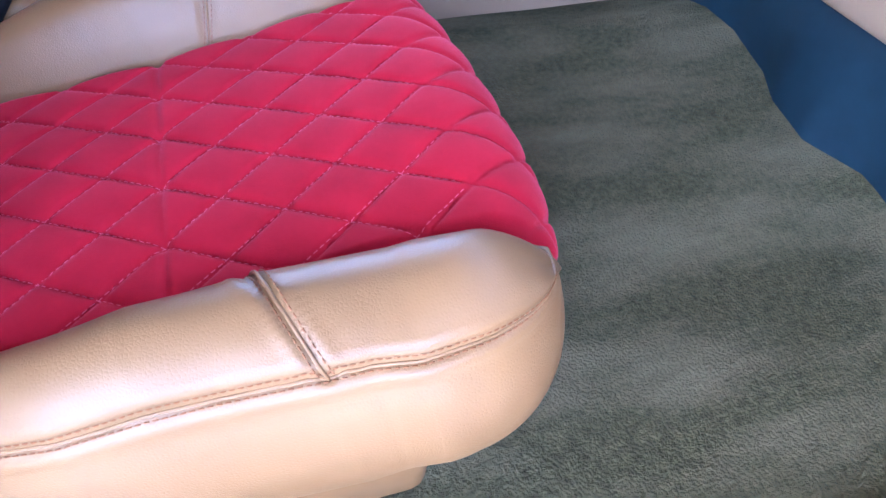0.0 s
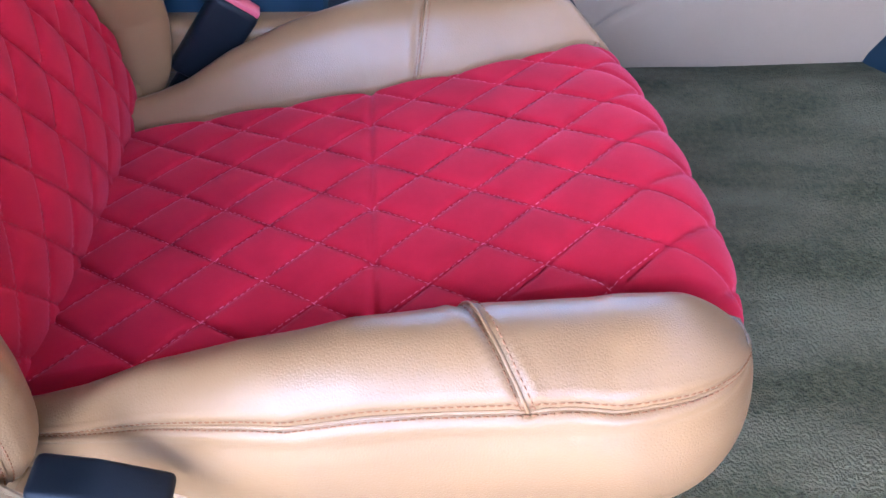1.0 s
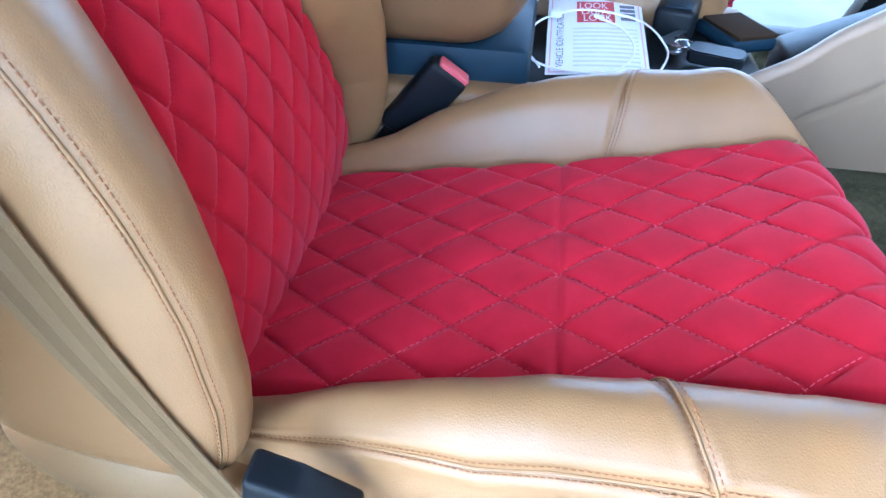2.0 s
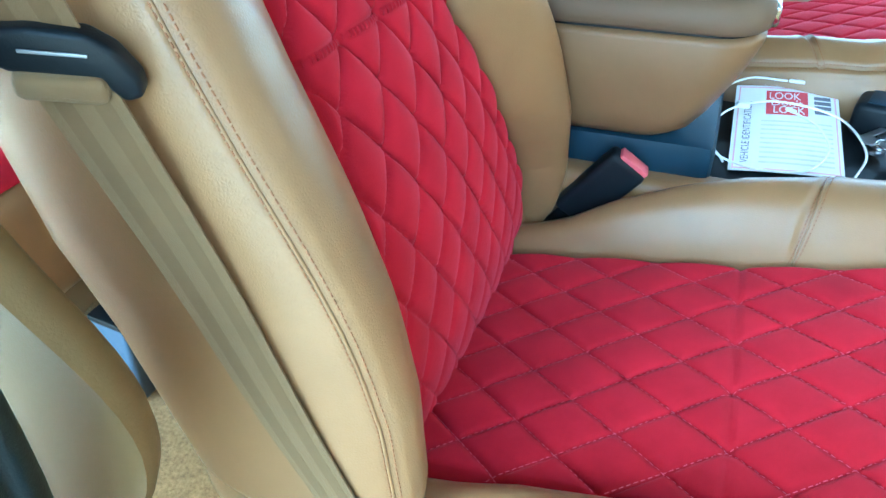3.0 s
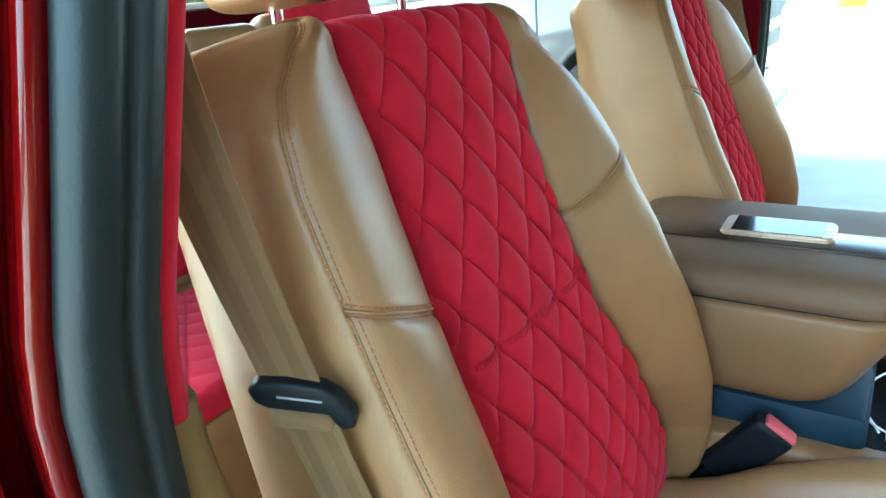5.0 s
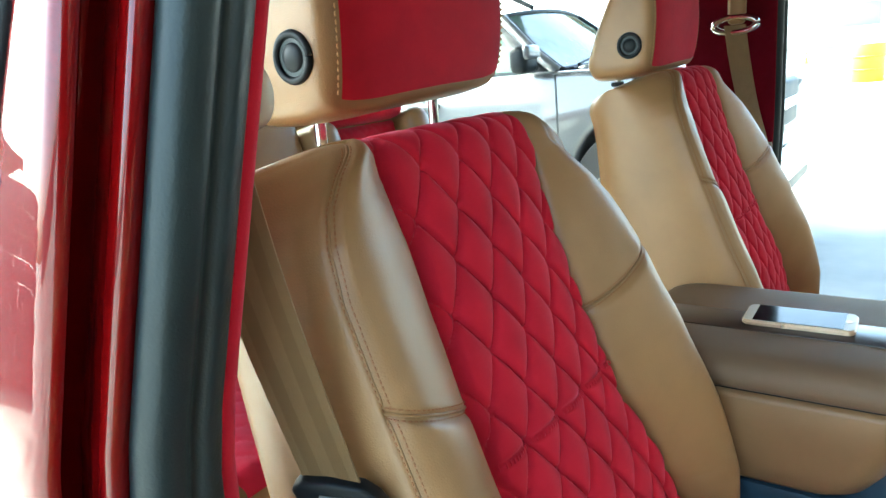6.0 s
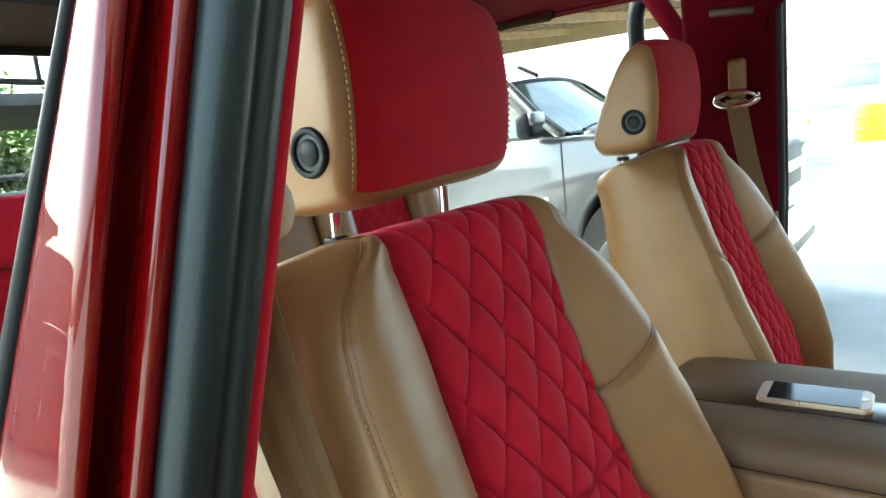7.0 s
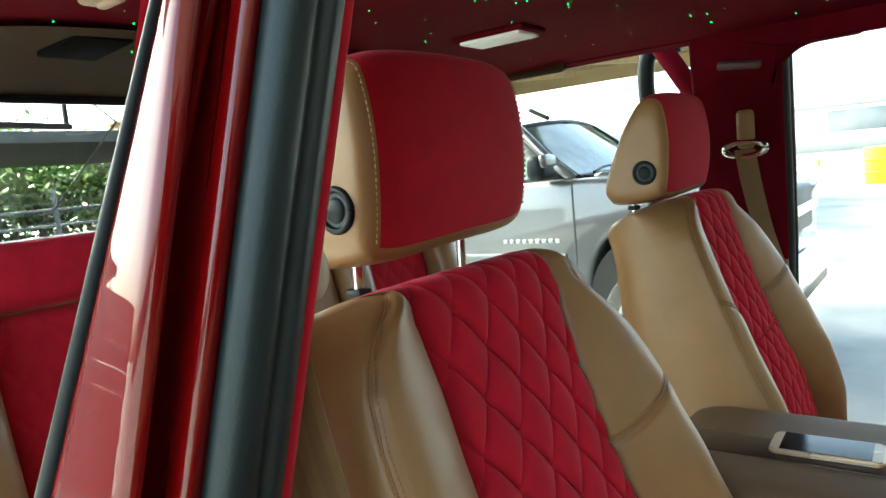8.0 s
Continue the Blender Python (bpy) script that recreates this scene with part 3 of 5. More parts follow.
    for yv in np.arange(-0.15, 0.112, 0.0042):
        jj = np.interp(yv, Bi[int(istar), :, 1], range(nib))
        pk.append(([sample(Bi, istar + d, jj) + sample(BNi, istar, jj) * 0.0016 for d in (-1.5, 1.5)], [sample(BNi, istar, jj)] * 2))
    V, F = dashes(pk, 0.0062, 0.0003, 0.0014, 0.0014)
    tagged(mesh_ob("pucker_stitching", V, F, SUEDE, seat, "short red stitches across a gathered seam"), kind="stuff")
    rr = np.arange(14, len(spine) + 10, 0.5)
    pth = bolster_stitches(B, BN, rr, b_seam0, (-0.9, 0.9)) + bolster_stitches(B, BN, rr, b_seam1, (-0.9, 0.9))
    seam_piping(B, BN, rr, b_seam0, seat, "back_seam_piping")
    seam_piping(B, BN, rr, b_seam1, seat, "back_seam_piping")
    for j0, j1 in ((b_seam0, b_in0), (b_seam1, b_in1)):
        for off in (-0.0045, 0.0045, 0.0):
            pts, nn = [], []
            for f in np.linspace(0, 1, 40):
                jj = j0 + (j1 - j0) * f
                w = jj - int(jj)
                i = np.interp(1.362 - 0.055 * f + off, B[:245, int(jj), 2] * (1 - w) + B[:245, min(int(jj) + 1, len(bcols) - 1), 2] * w, range(245))
                pts.append(sample(B, i, jj) + sample(BN, i, jj) * 0.0008)
                nn.append(sample(BN, i, jj))
            if off:
                pth.append((pts, nn))
            else:
                v, f = tube(pts, 0.0013, 60, 6)
                mesh_ob("back_seam_piping", v, f, LEATHER, seat, "tan piped seam")
    for pair in (pth[0:2], pth[2:4], pth[4:6], pth[6:8]):
        V, F = dashes(pair, 0.0036, 0.0014, 0.0010, 0.0006)
        tagged(mesh_ob("back_seam_stitching", V, F, DARKTHREAD, seat, "brown double seam stitching"), kind="stuff")

    # headrest
    prof = np.array([(0.010, 1.768), (0.028, 1.745), (0.036, 1.67), (0.026, 1.580), (0.004, 1.560), (-0.085, 1.552), (-0.112, 1.562), (-0.118, 1.598), (-0.070, 1.705), (-0.028, 1.762)])
    ring = spline(np.vstack([prof[-3:], prof, prof[:3]]), 140)
    a = np.argmin(np.hypot(*(ring[:50] - prof[0]).T))
    b = 60 + np.argmin(np.hypot(*(ring[60:] - prof[0]).T))
    ring = ring[a:b]
    cen = np.array([-0.035, 1.655])
    HC, hw = 0.0125, 0.156
    phis = np.linspace(-90, 90, 81)
    Hs = []
    for ph in phis:
        sp, cp = math.sin(radians(ph)), math.cos(radians(ph))
        y = hw * math.copysign(abs(sp) ** 0.32, sp)
        c = abs(cp) ** 0.26
        bow = -0.012 * (y / hw) ** 2
        row = []
        for q in ring:
            d = cen + (q - cen) * c
            low = min(1.0, max(0.0, (1.64 - d[1]) / 0.07))
            row.append((d[0] + bow * c * min(1.0, max(0.0, (q[0] + 0.11) / 0.14)), HC + y, d[1] - 0.006 * (y / hw) ** 2 + low * (0.005 * y / hw + 0.022 * max(0.0, y / hw - 0.35) ** 2)))
        Hs.append(row)
    Hs = np.array(Hs)
    nr_, nc_ = Hs.shape[:2]
    kf = [k for k in range(nc_) if (ring[k][0] > 0.002 and ring[k][1] > 1.569) or (ring[k][1] > 1.75)]
    front = set(kf)
    red, tan = [], []
    for i in range(nr_ - 1):
        ym = abs((Hs[i, 0, 1] + Hs[i + 1, 0, 1]) / 2 - HC)
        for k in range(nc_):
            k2 = (k + 1) % nc_
            f = (i * nc_ + k, (i + 1) * nc_ + k, (i + 1) * nc_ + k2, i * nc_ + k2)
            (red if ym < 0.138 and k in front and k2 in front else tan).append(f)
    head = mesh_ob("headrest", Hs.reshape(-1, 3), tan, LEATHER, seat, "tan leather headrest shell")
    mesh_ob("headrest_front", Hs.reshape(-1, 3), red, SUEDE, head, "plain red suede headrest front")
    pth = []
    for sg in (-1, 1):
        iy = np.interp(sg * 0.141 + HC, Hs[:, 0, 1], range(nr_))
        ks = [k for k in range(nc_) if k in front]
        # walk the front from top to bottom
        order = [k for k in ks if k > nc_ // 2] + [k for k in ks if k <= nc_ // 2]
        pts = [sample(Hs, iy, k) + np.array([0.0003, sg * 0.0004, 0]) for k in order if k < nc_ - 1]
        pth.append((pts, [np.array([0.5, sg * 0.8, 0])] * len(pts)))
    for one in pth:
        V, F = dashes([one], 0.0045, 0.0022, 0.0014, 0.0016)
        tagged(mesh_ob("headrest_stitching", V, F, THREAD, head, "tan edge stitching"), kind="stuff")
    for sg in (-1, 1):
        yy = HC + sg * 0.1555
        c = Vector((-0.024, yy, 1.612))
        pts = [(c.x + 0.0205 * math.cos(w), yy + sg * 0.001, c.z + 0.0205 * math.sin(w)) for w in np.linspace(0, 2 * math.pi, 25)]
        v, f = tube(pts, 0.0038, 64, 10)
        mesh_ob("speaker_ring", v, f, BLACK, head, "round black speaker ring")
        bm = bmesh.new()
        bmesh.ops.create_uvsphere(bm, u_segments=28, v_segments=14, radius=1)
        bmesh.ops.scale(bm, verts=bm.verts, vec=(0.0135, 0.005, 0.0135))
        bmesh.ops.translate(bm, verts=bm.verts, vec=c)
        part("speaker_dome", bm, BLACK, head, "black speaker dome")
        part("speaker_cone", cyl(c - Vector((0, sg * 0.004, 0)), c + Vector((0, sg * 0.0012, 0)), 0.0195, 0.0195, 32), RUBBER, head, "dark grey speaker surround")
    for y, zg in ((-0.086, 1.523), (0.111, 1.512)):
        part("headrest_post", cyl((-0.062, y, 1.49), (-0.058, y, 1.60), 0.0062, seg=20), CHROME, seat, "chrome headrest post")
        part("post_guide", box((-0.061, y, zg - 0.005), (0.022, 0.022, 0.010), 0.004), BLACK, seat, "black plastic post guide")

    # base, hinge cover, side lever
    base = prism([(-0.240, 0.705), (-0.255, 0.79), (-0.262, 0.865), (0.262, 0.865), (0.255, 0.79), (0.240, 0.705)], "x", 0.16, 0.675, 0.018, 3)
    part("seat_base", base, LEATHER, seat, "tan leather lower valance")
    bm = bmesh.new()
    bmesh.ops.create_uvsphere(bm, u_segments=32, v_segments=18, radius=1)
    bmesh.ops.scale(bm, verts=bm.verts, vec=(0.105, 0.040, 0.058))
    bmesh.ops.rotate(bm, verts=bm.verts, cent=(0, 0, 0), matrix=Matrix.Rotation(radians(22), 3, "Y"))
    bmesh.ops.translate(bm, verts=bm.verts, vec=(0.155, -0.235, 0.862))
    part("hinge_cover", bm, VINYL, seat, "smooth tan plastic hinge cover")
    lever = join(prism([(0.296, 0.958), (0.330, 0.946), (0.372, 0.922), (0.366, 0.905), (0.330, 0.925), (0.292, 0.932)], "y", -0.306, -0.276, 0.005, 3),
                 prism([(0.290, 0.932), (0.330, 0.926), (0.366, 0.905), (0.362, 0.895), (0.330, 0.908)], "y", -0.314, -0.284, 0.004, 3),
                 prism([(0.326, 0.917), (0.356, 0.900), (0.358, 0.905), (0.328, 0.922)], "y", -0.317, -0.302, 0.002))
    part("side_lever", lever, BLACK, seat, "black plastic side lever")
    part("seat_rail", box((0.42, -0.19, 0.693), (0.50, 0.05, 0.030), 0.006), BLACK, seat, "black seat rail")
    part("seat_rail", box((0.42, 0.19, 0.693), (0.50, 0.05, 0.030), 0.006), BLACK, seat, "black seat rail")
    return seat


near_seat = build_seat()
far_seat = copy_thing(near_seat, pose(0.432, 0.856, 0.71))
tagged(far_seat, "tan leather driver seat with red quilted insert beside open door")
for o in far_seat.children:
    if o.name.split(".")[0] in ("bolster", "side_panel", "seat_insert", "quilt_stitching", "seam_stitching", "seat_base"):
        o.location.z += 0.032
    if o.name.startswith("headrest") and "post" not in o.name:
        o.location.z -= 0.022
        o.location.x += 0.010


# ---- cab shell ----
MID = 0.43


def lean(z):
    k = z - 1.5
    return 0.14 * max(k, -0.5), 0.2 * max(k, -0.1) + 0.02 * min(0, k + 0.1)


def sweep(profile, zs, far=False, closed=False):
    """A pillar profile drawn at z 1.5 and carried up with the lean of the cab's side."""
    V, F = [], []
    n = len(profile)
    for z in zs:
        dx, dy = lean(z)
        if far:
            dx *= 0.25
        for x, y in profile:
            yy = y + dy
            w = min(1.0, max(0.0, (0.128 - x) / 0.066)) if y < -0.43 else 0.0
            rake = 0.0 if far else w * (0.24 * max(z - 1.5, -0.3) - 0.012) + 0.028 * min(1.0, max(0.0, (1.36 - z) / 0.24))
            V.append((x + dx + rake - (0.016 if far else 0), 2 * MID - yy if far else yy, z))
    for i in range(len(zs) - 1):
        for j in range(n if closed else n - 1):
            k = (j + 1) % n
            F.append((i * n + j, i * n + k, (i + 1) * n + k, (i + 1) * n + j))
    if closed:
        F += [tuple(range(n))[::-1], tuple((len(zs) - 1) * n + k for k in range(n))]
    return V, F


def rounded(pts, n=40):
    return [tuple(p) for p in spline(pts, n)]


def b_pillar(name, far, label):
    e = thing(name, (0.05, 2 * MID + 0.40 if far else -0.40, 0.70), label, "car pillar", kind="structure")
    zs = list(np.linspace(0.66, 1.90, 32))
    up = [z for z in zs if z > 1.30]
    low = list(np.linspace(0.66, 1.345, 44))
    seal = rounded([(0.140, -0.366), (0.152, -0.372), (0.158, -0.384), (0.154, -0.392), (0.161, -0.402), (0.160, -0.416), (0.149, -0.423), (0.138, -0.420)], 40) + [(0.130, -0.40), (0.130, -0.372)]
    v, f = sweep(seal, zs, far, True)
    mesh_ob("door_seal", v, f, RUBBER, e, "ribbed green-black rubber door seal")
    stepp = rounded([(0.140, -0.420), (0.143, -0.428), (0.137, -0.433), (0.104, -0.428), (0.086, -0.434), (0.098, -0.443), (0.124, -0.447), (0.131, -0.452), (0.126, -0.459), (0.115, -0.461), (0.090, -0.4615), (0.072, -0.460), (0.064, -0.455), (0.060, -0.44), (0.04, -0.41), (-0.03, -0.38)], 90)
    v, f = sweep(stepp, zs, far)
    mesh_ob("outer_panel", v, f, PAINT, e, "glossy candy red painted pillar skin")
    rs = [(0.061 + 0.0065 * math.cos(w), -0.457 + 0.0065 * math.sin(w)) for w in np.linspace(0, 2 * math.pi, 13)[:-1]]
    v, f = sweep(rs, zs, far, True)
    mesh_ob("rear_seal", v, f, BLACK, e, "thin black edge seal")
    trim = rounded([(0.137, -0.372), (0.146, -0.368), (0.145, -0.358), (0.125, -0.347), (0.06, -0.340), (-0.03, -0.340), (-0.055, -0.350), (-0.06, -0.38)], 50)
    v, f = sweep(trim, up, far)
    # far trim takes the darker headliner red, near trim the suede red
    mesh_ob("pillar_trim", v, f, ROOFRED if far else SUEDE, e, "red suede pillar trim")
    lowt = rounded([(0.135, -0.376), (0.141, -0.362), (0.130, -0.345), (0.06, -0.334), (-0.04, -0.334), (-0.075, -0.345), (-0.085, -0.39)], 50)
    V, F = [], []
    n = len(lowt)
    for z in low:
        dx, dy = lean(z)
        fl = 0.094 * math.exp(-((z - 1.12) / 0.135) ** 2) + 0.035 * math.exp(-((z - 0.82) / 0.20) ** 2)
        for k, (x, y) in enumerate(lowt):
            t = k / (n - 1)
            xx = x + dx + fl * (1 - t) - fl * 0.8 * t + 0.03 * math.exp(-((z - 0.72) / 0.15) ** 2)
            yy = y + dy + 0.25 * fl
            V.append((xx, 2 * MID - yy if far else yy, z))
    for x, y, z in V[-n:]:
        yc = 2 * MID + 0.40 if far else -0.40
        V.append((x + (0.05 - x) * 0.5, y + (yc - y) * 0.5, z + 0.006))
    F = grid_faces(len(low) + 1, n)
    mesh_ob("lower_trim", V, F, TRIMTAN, e, "smooth olive-tan plastic lower pillar trim")
    return e


b_pillar("b_pillar", False, "candy red B pillar with rubber door seal and suede trim")
b_pillar("b_pillar", True, "dark red trimmed B pillar beside the driver seat")

arc = [(0.128 + 0.085 - 0.085 * math.cos(a), 1.850 - 0.085 + 0.085 * math.sin(a)) for a in np.linspace(0, math.pi / 2, 12)]
for far in (False, True):
    yy = 2 * MID + 0.305 if far else -0.305
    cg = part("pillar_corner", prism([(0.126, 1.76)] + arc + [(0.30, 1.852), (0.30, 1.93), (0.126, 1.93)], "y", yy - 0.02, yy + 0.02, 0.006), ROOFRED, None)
    tagged(cg, "dark red suede corner where pillar meets roof", "roof trim", kind="structure")

# floor of the cab
fx = np.linspace(0.11, 1.62, 60)
fy = np.linspace(-0.42, 1.30, 70)


def floor_z(x, y):
    d = abs(y - MID)
    hump = 0.10 * max(0.0, 1 - d / 0.46) ** 0.8
    toe = 0.30 * max(0.0, x - 1.36) ** 1.2
    return 0.68 + hump + toe + 0.004 * noise.noise(Vector((x * 5, y * 5, 0)))


V = [(x, y, floor_z(x, y)) for x in fx for y in fy]
floor = mesh_ob("floor", V, grid_faces(60, 70), CARPET)
tagged(floor, "worn olive-grey cut pile cab carpet", "carpet", kind="structure")
V = [(x, y, floor_z(0.1, y) - 0.006 + 0.002 * noise.noise(Vector((x * 9, y * 9, 3)))) for x in np.linspace(-1.25, 0.12, 28) for y in np.linspace(-0.42, 1.30, 30)]
rfloor = mesh_ob("rear_floor", V, grid_faces(28, 30), REARCARPET)
tagged(rfloor, "golden tan rear cab carpet", "carpet", kind="structure")
tagged(part("underbody", box((0.15, MID, 0.60), (3.0, 1.74, 0.12), 0.02), DARKSTEEL, None), "dark steel cab underbody", "underbody", kind="structure")

for far in (False, True):
    s = 1 if far else -1
    y = 2 * MID + 0.42 if far else -0.42
    e = thing("door_sill", (0.8, y, 0.66), "red painted door sill with black scuff plate", "door sill", kind="structure")
    part("sill_panel", box((0.30, y + s * 0.045, 0.605), (2.7, 0.13, 0.15), 0.02, seg=3), PAINT, e)
    part("scuff_plate", box((0.78, y - s * 0.005, 0.700), (1.20, 0.075, 0.028), 0.010, seg=3), BLACK, e, "black plastic scuff plate")
    part("kick_panel", prism([(1.18, 0.68), (1.62, 0.68), (1.62, 1.05), (1.36, 1.05), (1.22, 0.80)], "y", y - s * 0.03, y + s * 0.03, 0.012), BLACK, e, "black plastic kick panel")

# dash, firewall and glove box
dash = thing("dashboard", (1.5, MID, 0.9), "pale tan lower dashboard above a black closeout panel", "dashboard", kind="structure")
V = []
ys_c = np.linspace(-0.40, 0.66, 54)
for y in ys_c:
    xb = lerp(y, [-0.40, 0.037, 0.12, 0.20, 0.26, 0.36, 0.43, 0.50, 0.66], [1.46, 1.410, 1.360, 1.360, 1.380, 1.385, 1.368, 1.358, 1.352])
    zf = 0.66 + 0.08 * max(0.0, 1 - abs(y - MID) / 0.46)
    V += [(1.62, y, zf - 0.02), (xb, y, zf - 0.02), (xb - 0.004, y, zf + 0.06), (xb + 0.6 * (1.37 - xb), y, 0.83), (1.365, y, 0.885), (1.372, y, 0.900), (1.62, y, 0.905)]
n7 = len(ys_c)
F = grid_faces(n7, 7) + [tuple(range(7))[::-1], tuple((n7 - 1) * 7 + k for k in range(7))]
mesh_ob("closeout_panel", V, F, TRAYBLACK, dash, "black plastic closeout panel with a wavy lower edge", True, 50)
part("glove_box", prism([(1.40, 0.896), (1.345, 0.905), (1.315, 0.95), (1.275, 1.12), (1.27, 1.25), (1.60, 1.30), (1.64, 0.90)], "y", -0.40, 1.26, 0.02, 3), PALE, dash, "pale tan glove box door")
part("dash_top", prism([(1.27, 1.25), (1.24, 1.32), (1.35, 1.37), (1.75, 1.33), (1.75, 1.22), (1.5, 1.2)], "y", -0.40, 1.26, 0.02, 3), BLACK, dash, "black dash top")
tagged(part("firewall", box((1.70, MID, 0.95), (0.06, 1.72, 0.62), 0.01), BLACK, None), "black bulkhead", "bulkhead", kind="structure")

# roof
V = []
rx, ry = np.linspace(-0.60, 1.15, 44), np.linspace(-0.30, 1.16, 50)


def roof_z(x, y):
    d = abs(y - MID) / 0.73
    return 1.925 - 0.035 * d ** 5 - 0.05 * max(0, (x - 0.6) / 0.55) ** 2 - 0.03 * max(0, (-x - 0.3) / 0.5) ** 2


V = [(x, y, roof_z(x, y)) for x in rx for y in ry]
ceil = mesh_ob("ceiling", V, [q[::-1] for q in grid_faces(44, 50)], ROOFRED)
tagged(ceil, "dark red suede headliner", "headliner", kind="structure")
V = [(x, y, roof_z(-0.57, y) - 0.010 - 0.012 * (-(x + 0.57)) ** 1.2) for x in np.linspace(-1.22, -0.57, 12) for y in ry]
c2 = mesh_ob("rear_headliner", V, [q[::-1] for q in grid_faces(12, 50)], BROWN)
tagged(c2, "brown cloth rear headliner", "headliner", kind="structure")
roof = thing("roof", (0.0, MID, 1.95), "red painted cab roof", "roof", kind="structure")
part("roof_skin", box((-0.02, MID, 1.965), (2.42, 1.52, 0.05), 0.024, seg=3), PAINT, roof)
for s in (-1, 1):
    y = MID + s * 0.755
    part("roof_rail", prism([(-1.25, 1.92), (-1.0, 1.955), (0.6, 1.945), (1.2, 1.86), (1.2, 1.81), (0.62, 1.865), (0.16, 1.865), (0.02, 1.900), (-0.9, 1.900), (-1.25, 1.87)], "y", y - 0.05, y + 0.05, 0.012), PAINT, roof, "red painted roof rail")
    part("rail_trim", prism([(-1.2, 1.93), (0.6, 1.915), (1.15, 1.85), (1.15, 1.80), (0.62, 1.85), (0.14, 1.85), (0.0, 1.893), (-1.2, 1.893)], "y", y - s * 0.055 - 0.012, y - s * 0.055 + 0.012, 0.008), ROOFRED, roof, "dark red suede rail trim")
    part("a_pillar", cyl((1.15, y - s * 0.02, 1.86), (1.86, y + s * 0.03, 1.22), 0.05, 0.055, 16), PAINT, roof)
    part("c_pillar", prism([(-1.02, 1.32), (-1.10, 1.88), (-1.27, 1.90), (-1.27, 1.32)], "y", y - 0.045, y + 0.045, 0.015), PAINT, roof)
    part("rear_quarter", prism([(-0.86, 0.66), (-1.0, 1.32), (-1.27, 1.32), (-1.27, 0.60)], "y", MID + s * 0.80 - 0.04, MID + s * 0.80 + 0.04, 0.015), PAINT, roof)

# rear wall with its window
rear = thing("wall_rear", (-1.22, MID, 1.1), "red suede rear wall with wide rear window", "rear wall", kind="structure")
# shade at the rear wall is put into the darker headliner red
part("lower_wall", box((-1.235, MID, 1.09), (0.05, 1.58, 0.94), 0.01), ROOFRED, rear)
part("upper_wall", box((-1.235, MID, 1.918), (0.05, 1.56, 0.06), 0.01), BROWN, rear)
for s in (-1, 1):
    part("side_wall", box((-1.235, MID + s * 0.72, 1.72), (0.05, 0.14, 0.34), 0.01), BROWN, rear)
part("window_seal", box((-1.205, MID, 1.570), (0.016, 1.30, 0.016), 0.005), WHITE, rear, "bright lower window edge")
part("window_seal", box((-1.205, MID, 1.886), (0.016, 1.30, 0.016), 0.005), BLACK, rear, "black upper window seal")
pane = part("pane", box((-1.24, MID, 1.725), (0.005, 1.32, 0.33)), GLASS, rear, "clear rear window pane")
pane.visible_shadow = False

# ---- rear bench ----
bench = thing("rear_seat", (-0.75, MID, 0.68), "red and tan quilted rear bench seat", "car seat")


def quilt_slab(name, origin, eu, ev, w, h, amp, material, label, y0=0.0):
    """A padded quilted panel: eu across, ev along."""
    eu, ev = np.array(eu, float), np.array(ev, float)
    en = np.cross(eu, ev)
    en /= np.linalg.norm(en)
    r, c = int(h / 0.006) + 1, int(w / 0.006) + 1
    P = np.zeros((r, c, 3))
    for i in range(r):
        for j in range(c):
            a, b = -w / 2 + w * j / (c - 1), h * i / (r - 1)
            e = min(min(w / 2 - abs(a), b, h - b) / 0.03, 1)
            n = quilt((a + y0) / 0.068, b / 0.094, amp) * e - 0.03 * (1 - max(0, e)) ** 2.2
            P[i, j] = np.array(origin) + eu * a + ev * b + en * n
    return mesh_ob(name, P.reshape(-1, 3), grid_faces(r, c), material, bench, label)


tl = radians(14)
evb = (-math.sin(tl), 0, math.cos(tl))
for yc, w in ((0.10, 0.52), (0.985, 0.33)):
    quilt_slab("back_insert", (-0.855, yc, 1.00), (0, 1, 0), evb, w, 0.47, 0.007, SUEDE, "red diamond-quilted rear backrest")
    quilt_slab("seat_insert", (-0.36, yc - 0.02, 1.02), (0, 1, 0), (-0.995, 0, -0.06), w, 0.47, 0.006, SUEDE, "red quilted rear cushion")
    m = Matrix.Rotation(-tl, 3, "Y")
    part("back_body", box((-0.985, yc, 1.24), (0.10, w + 0.10, 0.60), 0.04, m, 4), LEATHER, bench, "tan leather backrest body")
    part("top_band", box((-0.992, yc, 1.515), (0.10, w + 0.02, 0.13), 0.03, m, 4), SUEDE, bench, "plain red suede top band")
    for s in (-1, 1):
        part("back_bolster", box((-0.905, yc + s * (w / 2 + 0.045), 1.22), (0.14, 0.10, 0.52), 0.042, m, 4), LEATHER, bench, "tan leather rear bolster")
        part("cushion_bolster", box((-0.60, yc - 0.02 + s * (w / 2 + 0.04), 0.955), (0.54, 0.09, 0.13), 0.04, None, 4), LEATHER, bench, "tan leather cushion bolster")
    part("cushion_body", box((-0.61, yc, 0.90), (0.54, w + 0.05, 0.19), 0.045, None, 4), LEATHER, bench, "tan leather cushion body")
part("center_back", box((-0.955, 0.60, 1.24), (0.13, 0.24, 0.56), 0.04, Matrix.Rotation(-tl, 3, "Y"), 4), LEATHER, bench, "tan leather centre section")
part("bench_base", box((-0.66, MID, 0.74), (0.44, 1.30, 0.14), 0.02), VINYL, bench, "tan plastic bench base")

# ---- centre console ----
con = thing("center_console", (0.35, MID, 0.75), "tan leather centre console with padded armrest lid", "console")
y0, y1 = 0.272, 0.588


